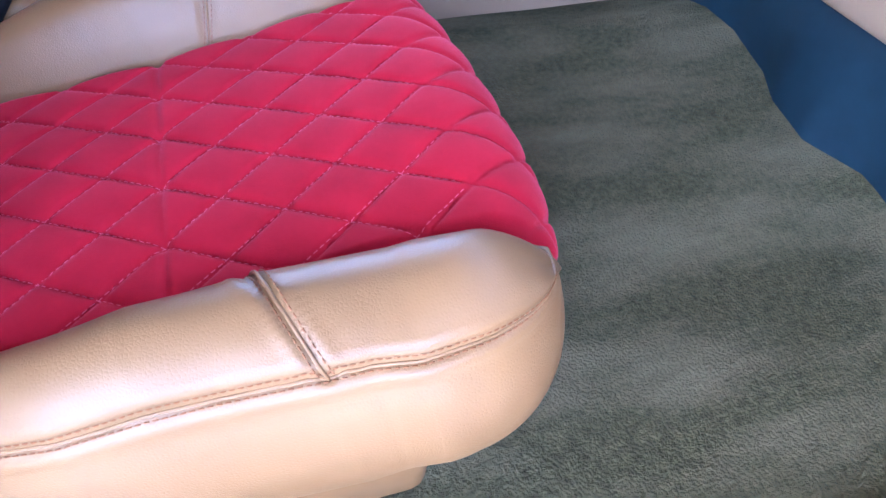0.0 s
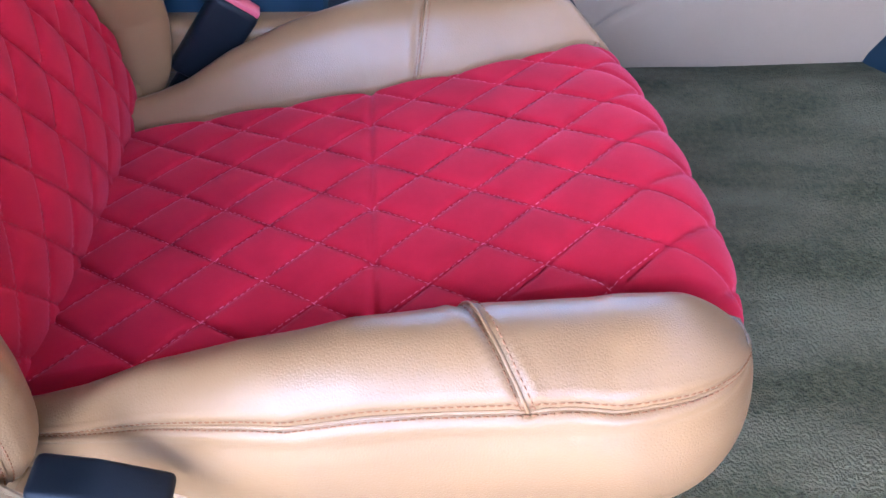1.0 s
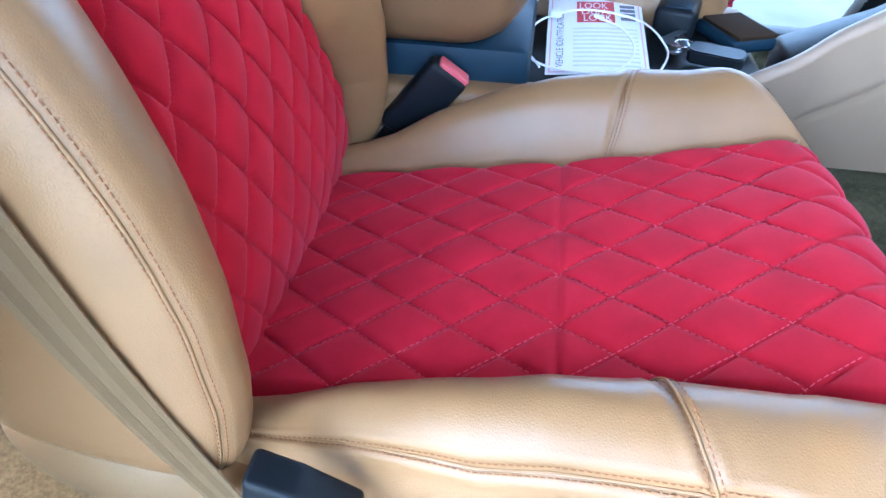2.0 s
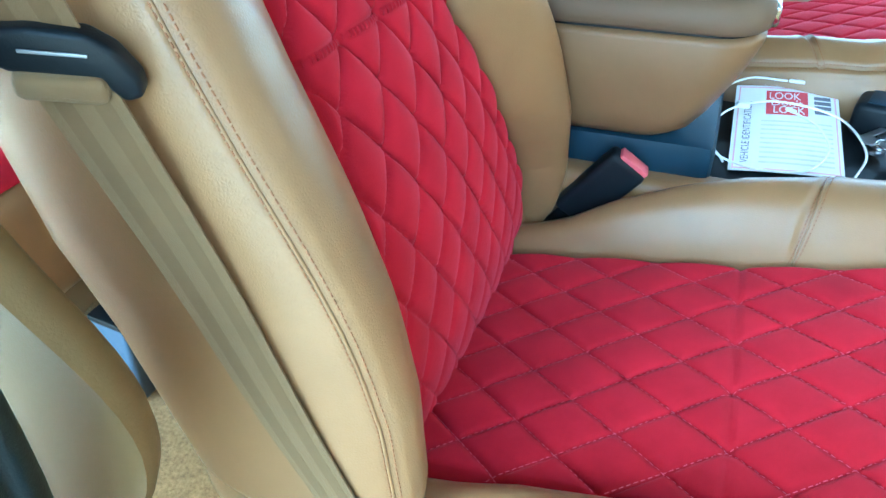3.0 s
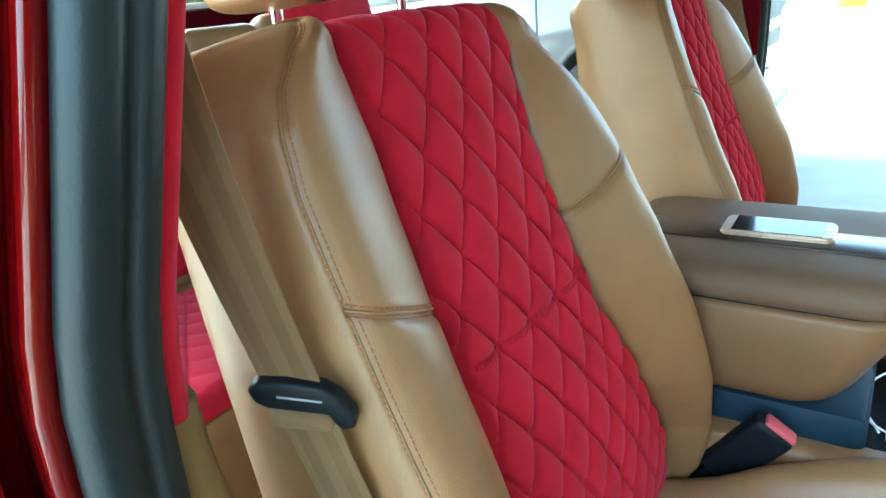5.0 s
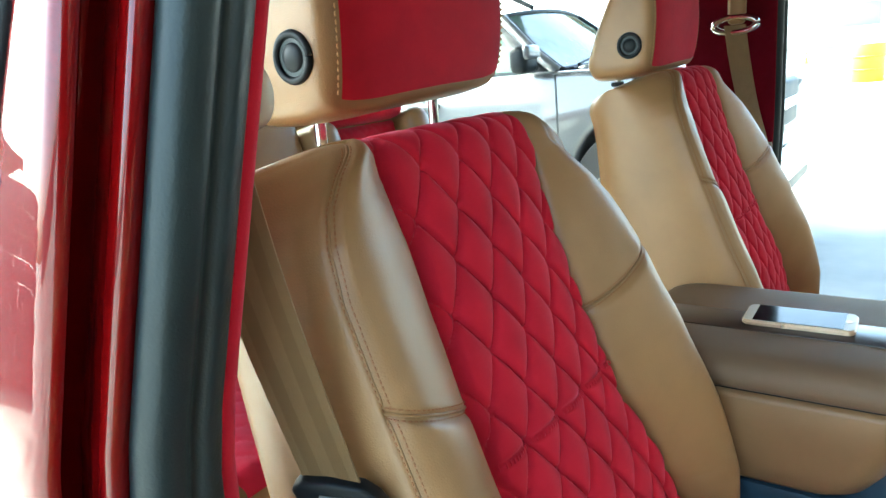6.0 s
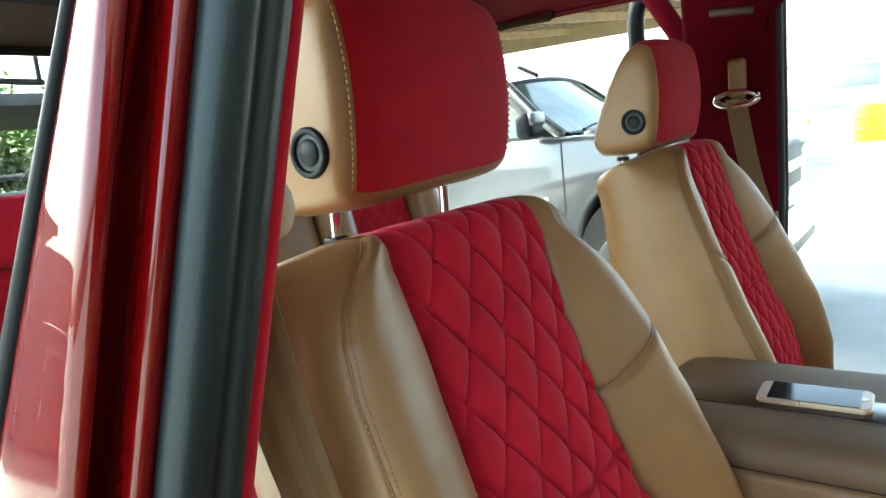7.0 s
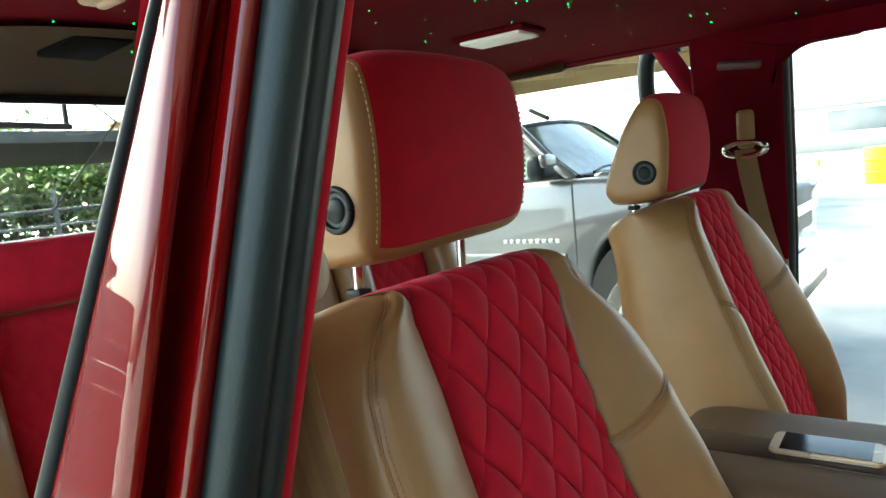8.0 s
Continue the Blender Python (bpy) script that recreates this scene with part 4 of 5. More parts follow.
def loft_box(levels, r=0.05, seg=8):
    """Rounded rectangles (x0, x1, y0, y1, z, corner) stacked into a closed shell."""
    rings = []
    for xa, xb, ya, yb, z, rr in levels:
        ring = []
        for cx, cy, a0 in ((xb - rr, yb - rr, 0), (xa + rr, yb - rr, 90), (xa + rr, ya + rr, 180), (xb - rr, ya + rr, 270)):
            for k in range(seg + 1):
                w = radians(a0 + 90 * k / seg)
                ring.append((cx + rr * math.cos(w), cy + rr * math.sin(w), z))
        rings.append(ring)
    n = len(rings[0])
    V = [p for g in rings for p in g]
    F = [(i * n + k, i * n + (k + 1) % n, (i + 1) * n + (k + 1) % n, (i + 1) * n + k) for i in range(len(rings) - 1) for k in range(n)]
    F += [tuple(range(n))[::-1], tuple((len(rings) - 1) * n + k for k in range(n))]
    return V, F


lv = [(0.095, 0.474, y0 + 0.003, y1 - 0.003, 1.156, 0.05), (0.092, 0.478, y0, y1, 1.1595, 0.052), (0.090, 0.480, y0 - 0.002, y1 + 0.002, 1.174, 0.054), (0.093, 0.477, y0 + 0.003, y1 - 0.003, 1.185, 0.054), (0.101, 0.468, y0 + 0.012, y1 - 0.012, 1.193, 0.052), (0.120, 0.449, y0 + 0.032, y1 - 0.032, 1.1985, 0.045), (0.17, 0.40, y0 + 0.08, y1 - 0.08, 1.2005, 0.03)]
v, f = loft_box(lv)
mesh_ob("armrest_lid", v, f, CONSOLE, con, "padded taupe leather armrest lid")
lv = [(0.15, 0.375, y0 + 0.07, y1 - 0.07, 1.006, 0.04), (0.13, 0.398, y0 + 0.030, y1 - 0.030, 1.012, 0.05), (0.116, 0.415, y0 + 0.014, y1 - 0.014, 1.026, 0.055), (0.106, 0.432, y0 + 0.006, y1 - 0.006, 1.052, 0.054), (0.098, 0.458, y0 + 0.001, y1 - 0.001, 1.100, 0.052), (0.093, 0.475, y0 - 0.001, y1 + 0.001, 1.143, 0.052), (0.094, 0.475, y0 + 0.001, y1 - 0.001, 1.1505, 0.052), (0.104, 0.466, y0 + 0.012, y1 - 0.012, 1.1525, 0.05)]
v, f = loft_box(lv)
mesh_ob("armrest_box", v, f, BOXTAN, con, "tan leather storage box")
# black filler paints the shade in the gap under the lid
lv = [(0.101, 0.468, y0 + 0.008, y1 - 0.008, 1.144, 0.05), (0.101, 0.468, y0 + 0.008, y1 - 0.008, 1.161, 0.05)]
v, f = loft_box(lv)
mesh_ob("lid_gap", v, f, BLACK, con, "black filler standing in for shade in the lid gap")
part("console_neck", box((0.295, MID, 0.962), (0.31, 0.262, 0.095), 0.014), TRAYBLACK, con, "black plastic console neck")
part("lid_strip", box((0.287, 0.404, 1.2000), (0.345, 0.072, 0.0036), 0.001), WOODSTRIP, con, "glossy dark brown inlay strip")
part("latch", box((0.484, 0.43, 1.146), (0.012, 0.075, 0.026), 0.005), CHROME, con, "chrome lid latch")
part("tray_base", box((0.46, MID + 0.015, 0.925), (0.62, 0.295, 0.07), 0.012), BLACK, con, "black plastic console tray")
part("tray_rim", box((0.46, 0.292, 0.932), (0.62, 0.055, 0.066), 0.014, None, 3), LEATHER, con, "tan leather tray edge")
part("tray_rim", box((0.46, 0.605, 0.945), (0.62, 0.045, 0.066), 0.014, None, 3), PALE, con, "pale tan tray edge")
part("console_side", prism([(0.19, 0.72), (0.80, 0.74), (0.80, 0.905), (0.19, 0.905)], "y", 0.275, 0.305, 0.008), PALE, con, "pale tan console side")
part("console_side", prism([(0.19, 0.72), (0.80, 0.74), (0.80, 0.905), (0.19, 0.905)], "y", 0.585, 0.612, 0.008), PALE, con, "pale tan console side")
# flow-through stack side: a sheet that sweeps up and forward
P = np.zeros((40, 30, 3))
for i in range(40):
    x = 0.70 + 0.72 * i / 39
    zt = 0.955 + lerp(x, [0.70, 0.80, 0.90, 1.05, 1.42], [0, 0.035, 0.10, 0.24, 0.42])
    for j in range(30):
        t = j / 29
        z = 0.765 + (zt - 0.765) * t
        y = 0.495 - 0.10 * t - 0.015 * math.sin(t * 3) + lerp(x, [0.70, 0.85, 1.4], [-0.06, 0.0, 0.02]) * 1.0
        zs_ = 0.862 + lerp(x, [0.82, 1.0, 1.4], [0, 0.13, 0.36])
        y += 0.006 * math.exp(-((z - zs_) / 0.007) ** 2) + (0.006 if z < zs_ else 0)
        P[i, j] = (x, y, z)
P2 = np.concatenate([P, P[:, -1:] + np.array([0, 0.012, 0.008]), P[:, -1:] + np.array([0, 0.03, 0.0]), P[:, -1:] + np.array([0, 0.05, -0.05])], axis=1)
mesh_ob("stack_flank", P2.reshape(-1, 3), grid_faces(40, 33), PALE, con, "pale tan flowing stack side with a moulded crease")
part("stack_core", prism([(0.84, 0.76), (1.40, 0.76), (1.40, 1.25), (1.12, 1.12), (0.98, 0.99), (0.84, 0.93)], "y", 0.535, 0.64, 0.01), BLACK, con, "black centre stack core")


# ---- belts and small things in the cab ----
def ribbon(name, path, wdir, width, material, parent, label="", thick=0.0016, n=60, shift=0.0, lift=0.0):
    """A flat strap along a smooth path; wdir: its width direction at each path point."""
    c = spline(path, n)
    w = spline(wdir, n)
    w /= np.linalg.norm(w, axis=1)[:, None]
    t = np.gradient(c, axis=0)
    t /= np.linalg.norm(t, axis=1)[:, None]
    m = np.cross(w, t)
    m /= np.linalg.norm(m, axis=1)[:, None]
    V = []
    for i in range(n):
        o = c[i] + w[i] * shift + m[i] * lift
        V += [o - w[i] * width / 2 - m[i] * thick / 2, o + w[i] * width / 2 - m[i] * thick / 2, o + w[i] * width / 2 + m[i] * thick / 2, o - w[i] * width / 2 + m[i] * thick / 2]
    F = [(i * 4 + k, i * 4 + (k + 1) % 4, i * 4 + 4 + (k + 1) % 4, i * 4 + 4 + k) for i in range(n - 1) for k in range(4)]
    F += [(3, 2, 1, 0), tuple((n - 1) * 4 + k for k in range(4))]
    return mesh_ob(name, V, F, material, parent, label, True, 40)


belt = thing("seat_belt", (0.13, -0.33, 1.60), "tan seat belt with black tongue hanging beside seat", "seat belt", "seat belts")
bp = [(0.085, -0.352, 1.640), (0.098, -0.343, 1.585), (0.112, -0.327, 1.45), (0.132, -0.304, 1.305), (0.168, -0.294, 1.18), (0.204, -0.288, 1.05), (0.236, -0.282, 0.95), (0.262, -0.272, 0.86)]
bw = [(0.80, 0.58, 0.0), (0.82, 0.56, -0.05), (0.86, 0.50, -0.1), (0.87, 0.47, -0.16), (0.9, 0.22, -0.25), (0.9, 0.05, -0.3), (0.9, 0.0, -0.3), (0.9, 0.0, -0.3)]
ribbon("webbing", bp, bw, 0.043, WEB, belt, "tan woven webbing")
for sft in (-0.010, 0.010):
    for sd in (-0.0009, 0.0009):
        ribbon("webbing_band", bp, bw, 0.0095, WEBDARK, belt, "darker woven band", 0.0003, 60, sft, sd)
tc_ = Vector((0.133, -0.303, 1.306))
wv = Vector((0.87, 0.47, -0.16)).normalized()
up_ = Vector((0.12, -0.10, 0.98)).normalized()
nv = wv.cross(up_).normalized()
up_ = nv.cross(wv).normalized()
TM = Matrix((wv, nv, up_)).transposed()


def tongue_shape():
    o = [(-0.036, 0.010), (-0.030, 0.017), (-0.010, 0.020), (0.014, 0.019), (0.026, 0.012), (0.036, -0.002), (0.037, -0.012), (0.028, -0.016), (0.022, -0.010), (0.018, -0.004), (-0.022, -0.004), (-0.031, 0.000)]
    bm = prism(o, "y", -0.007, 0.007, 0.0032, 3)
    bmesh.ops.transform(bm, verts=bm.verts, matrix=TM.to_4x4())
    bmesh.ops.translate(bm, verts=bm.verts, vec=tc_)
    return bm


tg_ = part("tongue", tongue_shape(), BLACK, belt, "black plastic belt tongue")
part("tongue_slot", box(tc_ + up_ * 0.009 - nv * 0.0076, (0.030, 0.0012, 0.0018), 0.0004, TM), STEEL, tg_, "pale slot mark")
part("tongue_slot", box(tc_ + up_ * 0.009 + nv * 0.0076, (0.030, 0.0012, 0.0018), 0.0004, TM), STEEL, tg_, "pale slot mark")
part("webbing_fold", box(tc_ - up_ * 0.0095 + nv * 0.002, (0.043, 0.018, 0.015), 0.005, TM, 3), WEB, belt, "folded webbing loop")
bm = bmesh.new()
bmesh.ops.create_uvsphere(bm, u_segments=24, v_segments=14, radius=1)
bmesh.ops.scale(bm, verts=bm.verts, vec=(0.011, 0.012, 0.019))
bmesh.ops.translate(bm, verts=bm.verts, vec=(0.139, -0.331, 1.586))
part("guide_cover", bm, COVER, belt, "pale plastic guide cover")

fb = thing("seat_belt", (0.05, 1.20, 1.66), "tan seat belt hanging from chrome guide on pillar", "seat belt", "seat belts")
part("guide_cover", box((0.060, 1.146, 1.672), (0.040, 0.024, 0.092), 0.0115, None, 4), VINYL, fb, "tan plastic height slider")
pts = [(0.058 + 0.046 * math.cos(w), 1.140, 1.626 + 0.017 * math.sin(w)) for w in np.linspace(0, 2 * math.pi, 17)]
v, f = tube(pts, 0.0080, 60, 10)
mesh_ob("guide_ring", v, f, CHROME, fb, "chrome belt guide ring")
fp = [(0.058, 1.136, 1.625), (0.070, 1.140, 1.54), (0.090, 1.142, 1.44), (0.118, 1.140, 1.345), (0.124, 1.135, 1.30)]
fw = [(0.95, 0.3, 0), (0.9, 0.4, 0.05), (0.8, 0.55, 0.1), (0.6, 0.75, 0.1), (0.5, 0.8, 0.1)]
ribbon("webbing", fp, fw, 0.046, WEB, fb, "tan woven webbing")
part("tongue", box((0.128, 1.135, 1.318), (0.030, 0.050, 0.036), 0.006, Matrix.Rotation(radians(-25), 3, "Y")), CHROME, fb, "chrome and black belt tongue")
part("tongue_grip", box((0.136, 1.13, 1.296), (0.016, 0.052, 0.020), 0.005, Matrix.Rotation(radians(-25), 3, "Y")), BLACK, fb, "black tongue grip")

bk = thing("belt_buckle", (0.30, 0.262, 0.90), "black belt buckle with red release button between seat and console", "belt buckle")
BM = Matrix.Rotation(radians(38), 3, "Y") @ Matrix.Rotation(radians(8), 3, "Z")
c = Vector((0.318, 0.264, 0.948))
part("buckle_body", box(c, (0.056, 0.030, 0.115), 0.008, BM, 3), BLACK, bk, "black plastic buckle body")
part("release_button", box(c + BM @ Vector((0.004, 0, 0.058)), (0.044, 0.021, 0.009), 0.003, BM), REDBTN, bk, "faded red release button")
part("buckle_stalk", box(c - BM @ Vector((0, 0, 0.085)), (0.03, 0.012, 0.09), 0.004, BM), BLACK, bk, "black buckle stalk")

ph = thing("phone", (0.312, 0.437, 1.2055), "gold smartphone with dark screen lying on armrest lid", "phone")
PM = Matrix.Rotation(radians(1.5), 3, "Z")
pc = Vector((0.313, 0.420, 1.2062))


def flat_round(center, sx, sy, sz, r, rot):
    o = []
    for cx, cy, a0 in ((sx / 2 - r, sy / 2 - r, 0), (-sx / 2 + r, sy / 2 - r, 90), (-sx / 2 + r, -sy / 2 + r, 180), (sx / 2 - r, -sy / 2 + r, 270)):
        for k in range(7):
            w = radians(a0 + 15 * k)
            o.append((cx + r * math.cos(w), cy + r * math.sin(w)))
    bm = prism(o, "z", -sz / 2, sz / 2)
    es = [e for e in bm.edges if abs(e.verts[0].co.z - e.verts[1].co.z) < 1e-7]
    bmesh.ops.bevel(bm, geom=es, offset=min(sz * 0.35, 0.002), segments=2, affect="EDGES")
    bmesh.ops.transform(bm, verts=bm.verts, matrix=rot.to_4x4())
    bmesh.ops.translate(bm, verts=bm.verts, vec=center)
    return bm


part("case", flat_round(pc, 0.1405, 0.070, 0.0072, 0.010, PM), GOLD, ph, "gold metal case")
part("face", flat_round(pc + Vector((0, 0, 0.0036)), 0.136, 0.066, 0.001, 0.008, PM), BEZEL, ph, "pale champagne bezel")
part("screen", box(pc + Vector((0, 0, 0.0044)), (0.112, 0.0625, 0.0008), 0, PM), SCREEN, ph, "dark glass screen")
part("home_button", cyl(pc + PM @ Vector((0.0595, 0, 0.0040)), pc + PM @ Vector((0.0595, 0, 0.0047)), 0.005, seg=24), GOLD, ph, "round home button")

# paper sheet in the tray
sheet = thing("paper_sheet", (0.54, 0.45, 0.965), "printed vehicle key sheet lying in console tray", "paper sheet")
A0, AU, AV = np.array([0.470, 0.335, 0.9645]), np.array([0.140, 0.020, 0.001]), np.array([-0.003, 0.222, 0.026])


def on_sheet(u, v, h=0.0):
    nrm = np.cross(AU, AV)
    nrm /= np.linalg.norm(nrm)
    return A0 + AU * u + AV * v + nrm * (h + 0.004 * math.sin(u * 3.1) * math.sin(v * 2.2 + 0.4))


def sheet_patch(u0, u1, v0, v1, h, n=8):
    V = [on_sheet(u0 + (u1 - u0) * i / n, v0 + (v1 - v0) * j / n, h) for i in range(n + 1) for j in range(n + 1)]
    return V, grid_faces(n + 1, n + 1)


V1, F1 = sheet_patch(0, 1, 0, 1, 0.0008, 16)
V0, F0 = sheet_patch(0, 1, 0, 1, 0.0, 16)
mesh_ob("paper", V1 + V0, F1 + [tuple(k + len(V1) for k in q[::-1]) for q in F0], PAPER, sheet, "white printed paper")


def ink(name, rects, material, label):
    V, F = [], []
    for u0, u1, v0, v1 in rects:
        a, b = sheet_patch(u0, u1, v0, v1, 0.0013, 4)
        F += [tuple(k + len(V) for k in q) for q in b]
        V += a
    return mesh_ob(name, V, F, material, sheet, label)


ink("red_stamp", [(0.30, 0.70, 0.62, 0.93)], INKRED, "red block headline")
ink("border", [(0.03, 0.97, 0.015, 0.028), (0.03, 0.97, 0.965, 0.978), (0.03, 0.045, 0.02, 0.97), (0.955, 0.97, 0.02, 0.97)], INKPINK, "thin faded red border")
ink("text_line", [(0.26, 0.92, 0.08 + 0.05 * k, 0.10 + 0.05 * k) for k in range(10)], INKGREY, "grey bars of fine print")
ink("code_block", [(0.76, 0.92, 0.66 + 0.06 * k, 0.705 + 0.06 * k) for k in range(4)], INK, "dark print block")


def lettering(name, text, u, v, su, sv, turn, material, parent, h=0.002, place=on_sheet):
    cu = bpy.data.curves.new(name, "FONT")
    cu.body = text
    cu.align_x, cu.align_y = "CENTER", "CENTER"
    tmp = bpy.data.objects.new(name, cu)
    scene.collection.objects.link(tmp)
    bpy.context.view_layer.update()
    me = tmp.evaluated_get(bpy.context.evaluated_depsgraph_get()).to_mesh()
    co = np.array([tuple(q.co) for q in me.vertices])
    F = [tuple(q.vertices) for q in me.polygons]
    lo, hi = co.min(0), co.max(0)
    co = (co - (lo + hi) / 2) / (hi - lo + 1e-9)
    bpy.data.objects.remove(tmp)
    V = []
    for a, b, _ in co:
        a, b = a * su, b * sv
        if turn:
            a, b = -b, a
        V.append(place(u + a, v + b, h))
    return mesh_ob(name, V, F, material, parent, "", False)


lettering("headline", "LOOK", 0.48, 0.86, 0.30, 0.09, False, PAPER, sheet)
lettering("headline", "Don't", 0.50, 0.77, 0.30, 0.08, False, PAPER, sheet)
lettering("headline", "LOCK", 0.52, 0.68, 0.30, 0.09, False, PAPER, sheet)
lettering("side_title", "VEHICLE IDENTIFICATION", 0.13, 0.42, 0.70, 0.07, True, INK, sheet)

cable = thing("charging_cable", (0.50, 0.42, 0.97), "white charging cable coiled over printed paper", "cable")
v, f = tube([(0.615, 0.335, 0.975), (0.632, 0.40, 0.985), (0.60, 0.475, 0.995), (0.52, 0.492, 1.0), (0.46, 0.455, 0.995), (0.440, 0.40, 0.985), (0.452, 0.35, 0.978), (0.50, 0.332, 0.974), (0.56, 0.34, 0.976), (0.588, 0.39, 0.984), (0.575, 0.44, 0.993), (0.545, 0.465, 0.998)], 0.0016, 140, 8)
mesh_ob("cord", v, f, WHITE, cable)
v, f = tube([(0.462, 0.335, 0.975), (0.438, 0.40, 0.98), (0.44, 0.50, 0.995), (0.48, 0.555, 1.005), (0.535, 0.562, 1.005)], 0.0016, 60, 8)
mesh_ob("cord", v, f, WHITE, cable)
part("connector", box((0.548, 0.563, 1.005), (0.022, 0.007, 0.005), 0.002), WHITE, cable, "white connector plug")
part("connector", box((0.478, 0.470, 0.999), (0.018, 0.015, 0.010), 0.004), WHITE, cable, "white plug block")
part("connector", box((0.540, 0.470, 0.999), (0.016, 0.007, 0.005), 0.002, Matrix.Rotation(radians(-40), 3, "Z")), WHITE, cable, "white connector plug")

keys = thing("key_bunch", (0.665, 0.44, 0.97), "bunch of metal keys beside black fob in tray", "keys")
part("fob", flat_round(Vector((0.700, 0.41, 0.978)), 0.075, 0.042, 0.018, 0.012, Matrix.Rotation(radians(-20), 3, "Z")), BLACK, keys, "black remote fob")
for k, (dx, dy, a) in enumerate(((0.0, 0.0, 70), (0.008, 0.008, 95), (-0.006, 0.012, 50))):
    part("key", box((0.655 + dx, 0.46 + dy, 0.972 + 0.004 * k), (0.055, 0.011, 0.0024), 0.001, Matrix.Rotation(radians(a), 3, "Z")), ALLOY, keys, "worn metal key")
    part("key_bow", cyl((0.648 + dx, 0.435 + dy, 0.9705 + 0.004 * k), (0.648 + dx, 0.435 + dy, 0.9735 + 0.004 * k), 0.012, seg=20), ALLOY, keys, "metal key bow")
v, f = tube([(0.66 + 0.014 * math.cos(w), 0.43 + 0.014 * math.sin(w), 0.985) for w in np.linspace(0, 2 * math.pi, 15)], 0.0011, 40, 6)
mesh_ob("key_ring", v, f, CHROME, keys, "split key ring")
gad = thing("radio_handset", (0.66, 0.52, 0.96), "black handheld device lying in console tray", "device")
part("device_body", box((0.660, 0.535, 0.985), (0.060, 0.085, 0.048), 0.010, Matrix.Rotation(radians(-15), 3, "Z"), 3), BLACK, gad)
part("device_face", box((0.660, 0.525, 1.0095), (0.036, 0.052, 0.002), 0.0008, Matrix.Rotation(radians(-15), 3, "Z")), TRAYBLACK, gad, "dull black keypad")
wal = thing("wallet", (0.745, 0.50, 0.96), "dark folded wallet lying in console tray", "wallet")
part("flap", box((0.745, 0.515, 0.972), (0.075, 0.10, 0.020), 0.007, Matrix.Rotation(radians(25), 3, "Z"), 3), TRAYBLACK, wal)
part("flap_edge", box((0.748, 0.515, 0.984), (0.066, 0.092, 0.006), 0.002, Matrix.Rotation(radians(25), 3, "Z")), BROWN, wal)

bx = thing("plastic_case", (-0.25, -0.055, 0.68), "slate blue plastic case standing on rear carpet", "case")
part("case_body", box((-0.25, -0.055, 0.755), (0.060, 0.050, 0.15), 0.008, Matrix.Rotation(radians(8), 3, "Y"), 4), BLUEGREY, bx)
part("case_lid", box((-0.238, -0.055, 0.828), (0.062, 0.052, 0.012), 0.004, Matrix.Rotation(radians(8), 3, "Y")), BLACK, bx, "black case lid")

# ---- ceiling fittings ----
lamp = thing("dome_lamp", (-0.34, 0.70, 1.905), "white lensed dome lamp in headliner", "dome lamp")
part("lamp_frame", box((-0.33, 0.70, 1.920), (0.175, 0.105, 0.012), 0.005, None, 3), ROOFRED, lamp, "dark red lamp frame")
part("lens", box((-0.33, 0.70, 1.912), (0.150, 0.088, 0.010), 0.004), LAMPWHITE, lamp, "white lamp lens")
gh = thing("grab_handle", (-0.55, 1.10, 1.86), "dark folded grab handle on the roof rail", "grab handle")
part("handle_bar", box((-0.47, 1.110, 1.884), (0.17, 0.022, 0.016), 0.007, None, 3), BROWN, gh)
for dx in (-0.075, 0.075):
    part("handle_foot", box((-0.47 + dx, 1.117, 1.894), (0.032, 0.026, 0.024), 0.006), BROWN, gh)
gl = thing("grab_handle", (0.05, 1.13, 1.80), "pale slim moulding on the pillar top", "grab handle")
part("handle_bar", box((0.055, 1.129, 1.822), (0.098, 0.016, 0.020), 0.007, Matrix.Rotation(radians(6), 3, "Y"), 3), MAUVE, gl)
hk = thing("coat_hook", (-0.40, -0.135, 1.90), "pale plastic coat hook on the headliner", "coat hook")
part("hook_base", box((-0.40, -0.135, 1.905), (0.095, 0.032, 0.018), 0.008, None, 3), PALE, hk)
part("hook_arm", box((-0.39, -0.135, 1.892), (0.055, 0.016, 0.012), 0.006, None, 3), PALE, hk)
spk_ = thing("speaker_grille", (-0.70, -0.03, 1.89), "black speaker grille in rear headliner", "speaker")
part("grille", box((-0.69, -0.02, 1.899), (0.13, 0.10, 0.010), 0.004, Matrix.Rotation(radians(-4), 3, "Y")), FELT, spk_)

rnd = random.Random(7)
V, F = [], []
for k in range(170):
    x, y = rnd.uniform(-0.75, 0.7), rnd.uniform(-0.2, 1.08)
    if abs(x + 0.33) < 0.11 and abs(y - 0.70) < 0.07:
        continue
    z, r = roof_z(x, y) - 0.0012, rnd.choice((0.0006, 0.0009, 0.0013))
    o = len(V)
    V += [(x - r, y, z), (x, y - r, z), (x + r, y, z), (x, y + r, z), (x, y, z - r)]
    F += [(o, o + 1, o + 4), (o + 1, o + 2, o + 4), (o + 2, o + 3, o + 4), (o + 3, o, o + 4)]
stars = mesh_ob("pin_lights", V, F, GREENLED, None, "", False)
tagged(stars, "tiny green pin lights scattered in headliner", "lights", kind="stuff")

# ---- passenger front door, unseen, swung open to block light from ahead ----
fd = thing("front_door", (1.36, -0.50, 0.70), "unseen open red front door with tan trim, blocking light from ahead", "car door")
fh, fv = Vector((1.36, -0.50, 0)), Vector((-0.34, -0.94, 0)).normalized()
FM = Matrix((fv, Vector((-fv.y, fv.x, 0)), Vector((0, 0, 1)))).transposed()


def front_prism(poly, a, b, bevel):
    bm = prism(poly, "y", a, b, bevel)
